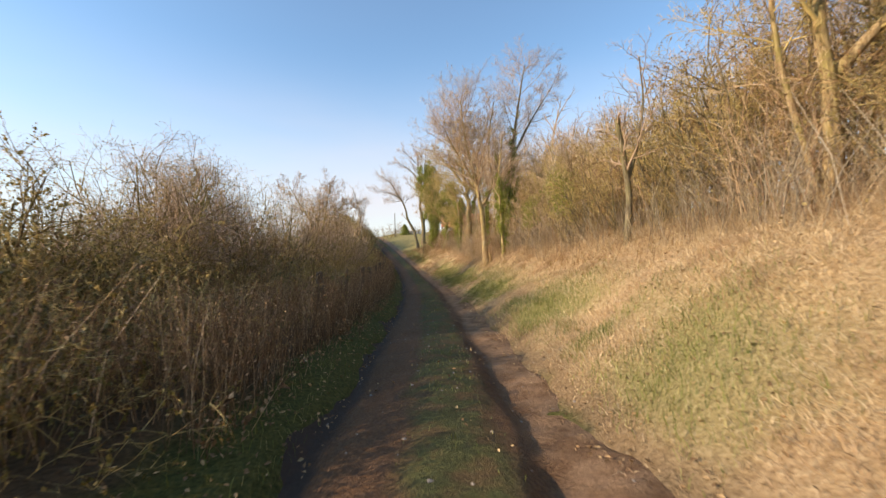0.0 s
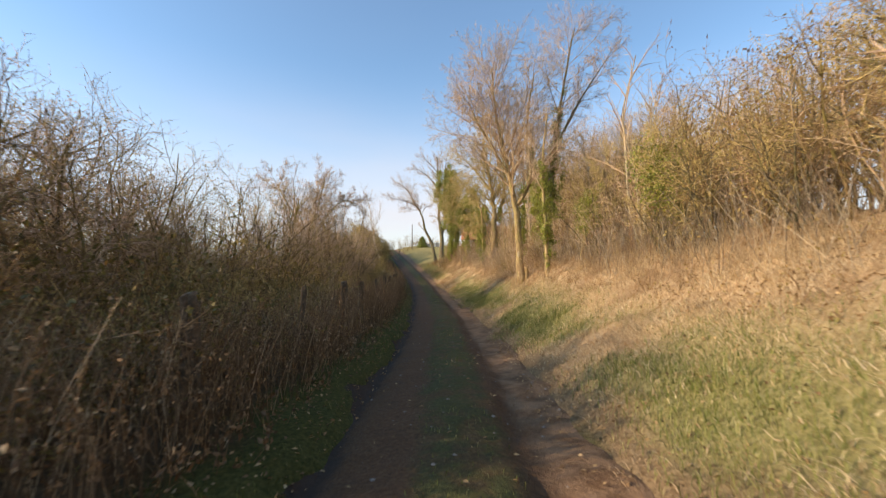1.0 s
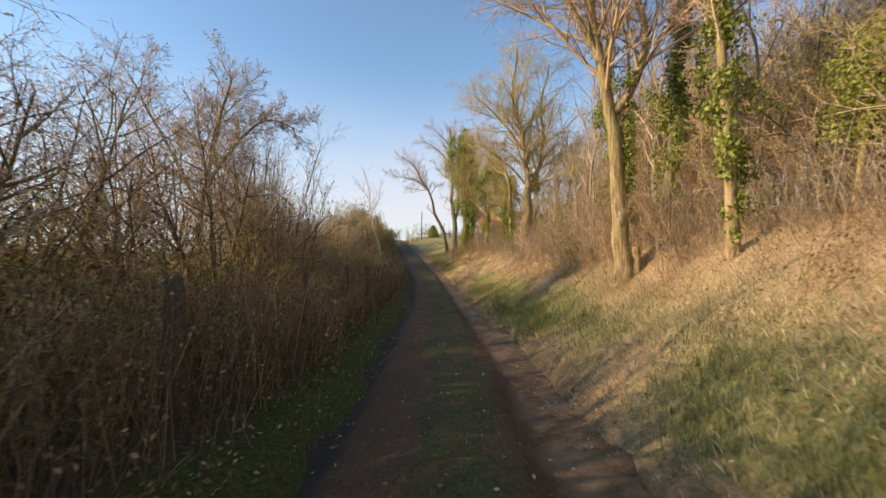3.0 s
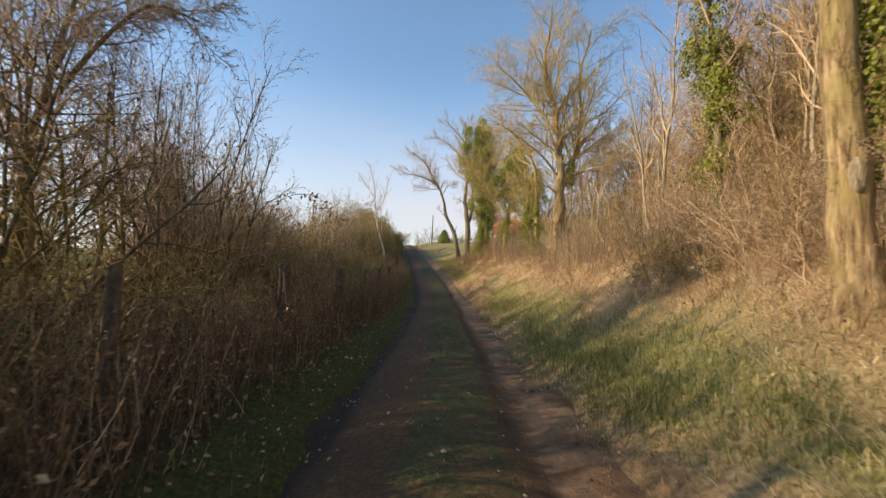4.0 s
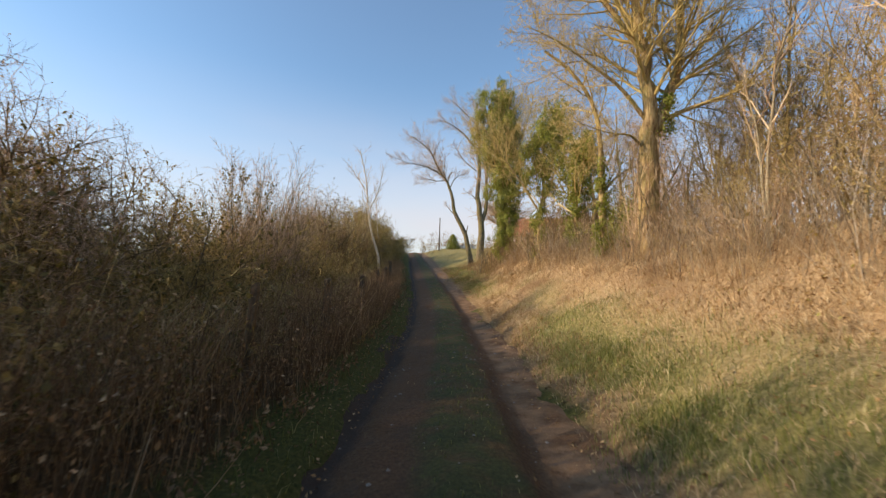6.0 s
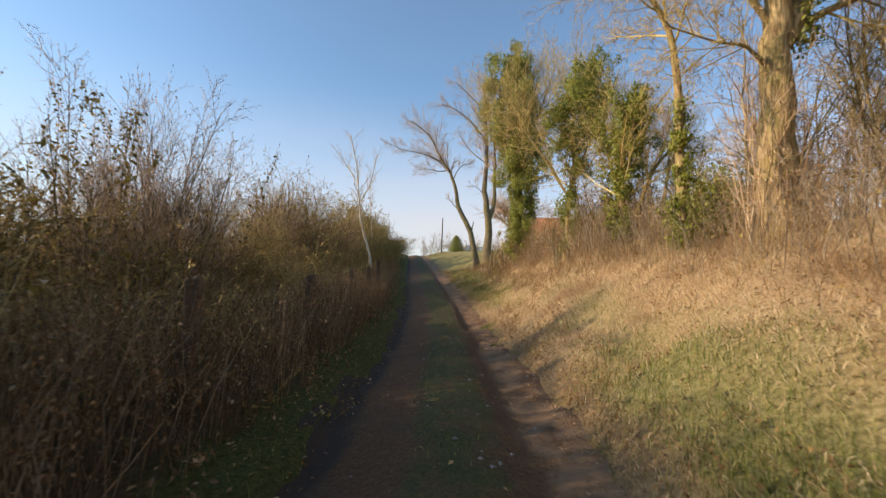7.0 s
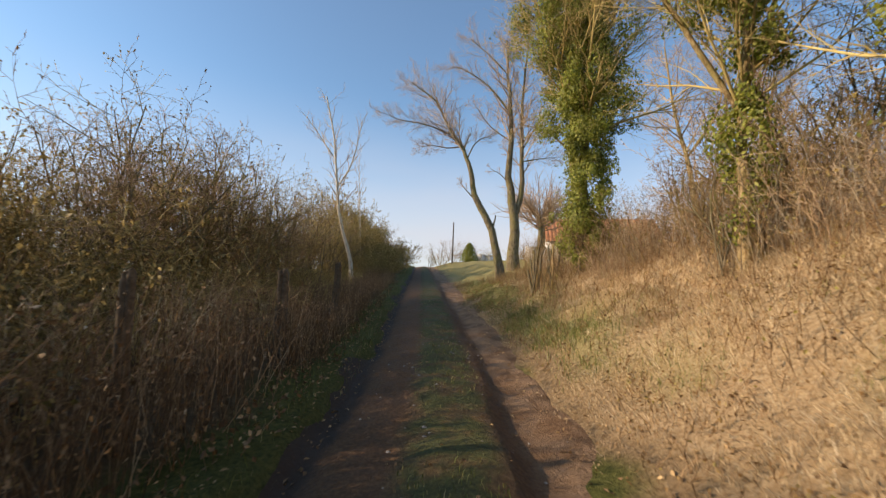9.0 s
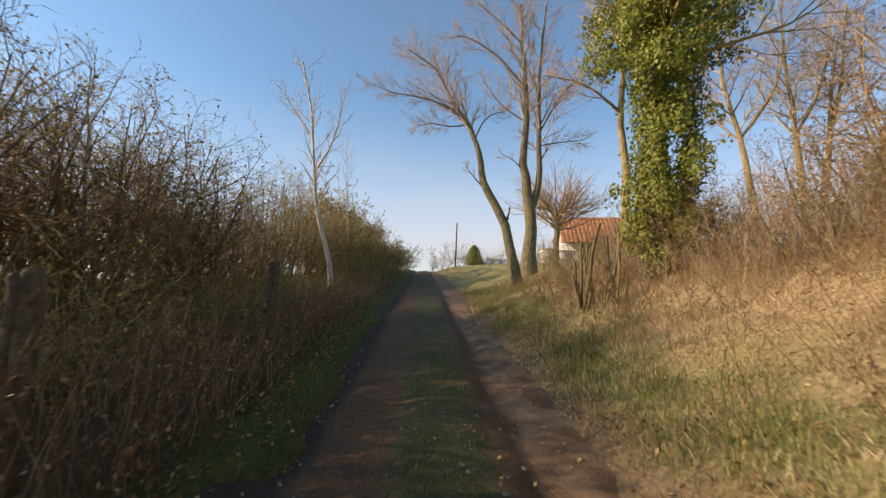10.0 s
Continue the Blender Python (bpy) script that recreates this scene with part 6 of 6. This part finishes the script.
# green grass: verge, middle strip and patches of the bank
x, y, u = scatter(120000, 1.5, 3.8, 2.0, 62.0)
keep = grng.random(len(x)) < green_at(x, y) * 0.9
x2, y2, u2 = scatter(6500, -1.95, -1.15, 2.0, 64.0)
k2 = grng.random(len(x2)) < np.clip(0.6 + value_noise(x2, y2, 0.9, 43) * 0.8, 0.05, 1)
x2, y2 = x2[k2], y2[k2]
x3, y3, u3 = scatter(12000, -0.32, 0.62, 0.0, 56.0)
k3 = grng.random(len(x3)) < np.clip(0.45 + value_noise(x3, y3, 0.8, 41) * 0.9, 0.0, 1) * np.exp(-((u3 - 0.15) / 0.42) ** 4)
def turf_blades(name, xs, ys_, hs, mat, label):
    g = Geo()
    blades(g, np.stack([xs, ys_, surface_z(xs, ys_)], 1), hs, np.full(len(xs), 0.0036), lean_of(len(xs), 0.5), grng)
    cover(name, g, mat, label, "grass")


# the bank's blades carry the sun's brightness in their colour
turf_blades("sunlit_grass", x[keep], y[keep], grng.uniform(0.05, 0.17, keep.sum()), SUNLIT_BLADE, "yellow-green grass mixed with straw on the lower bank, coloured as sunlit")
turf_blades("green_grass", np.concatenate([x2, x3[k3]]), np.concatenate([y2, y3[k3]]), np.concatenate([grng.uniform(0.05, 0.16, len(x2)), grng.uniform(0.02, 0.07, k3.sum())]), GREEN_BLADE, "short green grass on the verge and down the lane's middle")

# lush green clumps at the foot of the bank
tx, ty, th = [], [], []
for y_from, y_to, clumps in ((24.0, 36.0, 26), (47.0, 57.0, 22), (6.0, 24.0, 14)):
    for _ in range(clumps):
        cy, cu, cr = grng.uniform(y_from, y_to), grng.uniform(1.7, 2.8), grng.uniform(0.25, 0.6)
        n = int(1500 * cr * cr) + 120
        ang, dist = grng.uniform(0, 2 * math.pi, n), cr * np.sqrt(grng.uniform(0, 1, n))
        px = cx(cy) + cu + dist * np.cos(ang)
        tx.append(px)
        ty.append(cy + dist * np.sin(ang) * 1.5)
        th.append((1.15 - dist / cr) * grng.uniform(0.08, 0.28, n))
turf_blades("grass_tufts", np.concatenate(tx), np.concatenate(ty), np.concatenate(th), GREEN_BLADE, "lush green grass clumps at the foot of the bank")

# fallen leaves
g = Geo()
x, y, u = scatter(12000, 1.1, 4.8, 0.0, 58.0)
x2, y2, u2 = scatter(4500, -2.2, -1.0, 0.0, 60.0)
x4, y4, u4 = scatter(500, -1.0, 1.0, 0.0, 50.0)
x2, y2 = np.concatenate([x2, x4]), np.concatenate([y2, y4])
x, y = np.concatenate([x, x2]), np.concatenate([y, y2])
leaves(g, grng, np.stack([x, y, surface_z(x, y) + grng.uniform(0.004, 0.03, len(x))], 1), 0.045, 0.0, np.array([[0.0, 0.0, 1.0]]))
cover("leaf_litter", g, LITTER, "scattered dry fallen leaves", "leaves")

# stones on the lane
g = Geo()
x, y, u = scatter(500, -1.2, 1.5, 0.0, 50.0)
ico = [(0, 0, 1), (1, 0, 0.1), (0.2, 1, 0), (-0.9, 0.4, 0.1), (-0.3, -0.9, 0), (0.6, -0.7, 0.2)]
faces = [(0, 1, 2), (0, 2, 3), (0, 3, 4), (0, 4, 5), (0, 5, 1)]
for sx, sy, sz in zip(x, y, surface_z(x, y)):
    s = grng.uniform(0.008, 0.03)
    j = grng.uniform(0.7, 1.3, (6, 3))
    g.add(np.array(ico) * j * s * np.array([1, 1, 0.6]) + np.array([sx, sy, sz]), faces)
STONE = plain_mat("flint", (0.16, 0.135, 0.11), (0.34, 0.30, 0.25), 0.8, 30.0)
cover("loose_stones", g, STONE, "small pale stones in the wheel tracks", "stones")


# dead upright stalks in front of the hedge and tall dry stems on the bank top
def stalks(name, n, u0, u1, y0, y1, h0, h1, mat, label, seed, lean, side_twigs, leaf_mat, leaf_n, thick, leaf_size=0.055):
    rnd, rng = random.Random(seed), np.random.default_rng(seed)
    ys2 = rng.uniform(y0, y1, n)
    us2 = u0 + (u1 - u0) * rng.random(n)
    dens = value_noise(us2 * 2 + 40, ys2, 0.9, seed)
    keep2 = rng.random(n) < np.clip(0.7 + dens * 0.6, 0.15, 1)
    keep2 &= (ys2 > 4.5) | (np.abs(us2) > 2.7)
    ys2, us2 = ys2[keep2], us2[keep2]
    xs2 = cx(ys2) + us2
    zs2 = ground_z(xs2, ys2)
    tall = value_noise(xs2, ys2, 2.2, seed + 1) * 0.25 + 1.0
    lines = []
    for px_, py_, pz_, tl in zip(xs2, ys2, zs2, tall):
        h = rnd.uniform(h0, h1) * tl * (np.interp(py_, [43, 47, 53, 54], [1.0, 0.8, 0.75, 0.55]) if px_ < cx(py_) else 1.0)
        lx, ly = rnd.gauss(0, lean), rnd.gauss(0, lean)
        p0 = Vector((px_, py_, pz_ - 0.03))
        p1 = p0 + Vector((lx * h * 0.4 + rnd.gauss(0, 0.06 * h), ly * h * 0.4 + rnd.gauss(0, 0.06 * h), h * 0.5))
        p2 = p0 + Vector((lx * h + rnd.gauss(0, 0.03), ly * h + rnd.gauss(0, 0.03), h))
        r = thick * rnd.uniform(0.7, 1.4)
        lines.append(([p0, p1, p2], [r, r * 0.8, r * 0.35]))
        for _ in range(side_twigs):
            q = p1.lerp(p2, rnd.uniform(-0.3, 0.9))
            a = rnd.uniform(0, 6.28)
            l = h * rnd.uniform(0.08, 0.2)
            lines.append(([q, q + Vector((math.cos(a) * l, math.sin(a) * l, l * rnd.uniform(0.2, 1.0)))], [r * 0.5, r * 0.25]))
    g = Geo()
    tubes(g, lines)
    cover(name, g, mat, label, "dead stems")
    if leaf_n:
        lf = Geo()
        leaves(lf, rng, points_on(lines, rng, leaf_n) + rng.normal(size=(leaf_n, 3)) * 0.02, leaf_size, 0.8)
        cover("withered_leaves", lf, leaf_mat, "withered brown leaves hanging on dead stems", "leaves")


stalks("dead_stalks", 18000, -3.3, -1.8, -2.0, 66.0, 0.4, 1.32, DEAD_STALK, "stand of dead brown nettle and willowherb stalks along the hedge", 201, 0.2, 3, DEAD_STALK, 52000, 0.0036, 0.036)
stalks("verge_stalks", 1300, -2.0, -1.5, -2.0, 66.0, 0.12, 0.5, DEAD_STALK, "short broken dead stems at the edge of the verge", 205, 0.5, 2, DEAD_STALK, 4000, 0.003)
stalks("dry_stems", 6000, 4.1, 6.4, -4.0, 57.0, 0.5, 1.5, BANK_STEM, "tall dry tan stems along the top of the bank", 202, 0.26, 3, OCHRE_LEAF, 6000, 0.005)
stalks("tall_straw", 7000, 3.8, 5.8, -2.0, 57.0, 0.35, 1.0, STRAW, "tall pale dry grass along the top of the bank", 206, 0.3, 1, STRAW, 0, 0.0035)
stalks("dry_brush", 4500, 6.2, 10.0, -4.0, 58.0, 0.7, 1.8, BANK_STEM, "tangle of dry brown stems behind the bank top", 203, 0.22, 2, BROWN_LEAF, 6000, 0.006)
stalks("hedge_undergrowth", 8000, -7.6, -2.9, -6.0, 64.0, 0.5, 1.5, TWIG_OLIVE, "dense undergrowth of brown and olive stems inside the hedge", 204, 0.2, 2, DULL_LEAF, 40000, 0.006)
stalks("bleached_stems", 1900, -3.7, -2.8, 6.5, 48.0, 0.85, 1.2, STRAW, "pale bleached grass stems bent over the dead stalks", 207, 0.3, 5, STRAW, 900, 0.003, 0.045)
stalks("bank_weeds", 4200, 2.5, 5.4, 43.0, 62.0, 0.15, 0.6, TWIG_RED, "brown dead weeds in the dry grass of the bank", 208, 0.4, 3, BROWN_LEAF, 7000, 0.0035, 0.035)
stalks("bank_weeds", 2200, 3.2, 5.2, 8.0, 43.0, 0.12, 0.45, TWIG_RED, "brown dead weeds in the dry grass of the bank", 209, 0.4, 2, BROWN_LEAF, 5000, 0.0035, 0.035)
stalks("shoulder_weeds", 2800, 1.5, 2.4, 34.0, 64.0, 0.08, 0.32, TWIG_RED, "low brown dead weeds beside the wheel track", 210, 0.5, 2, BROWN_LEAF, 3500, 0.003, 0.035)
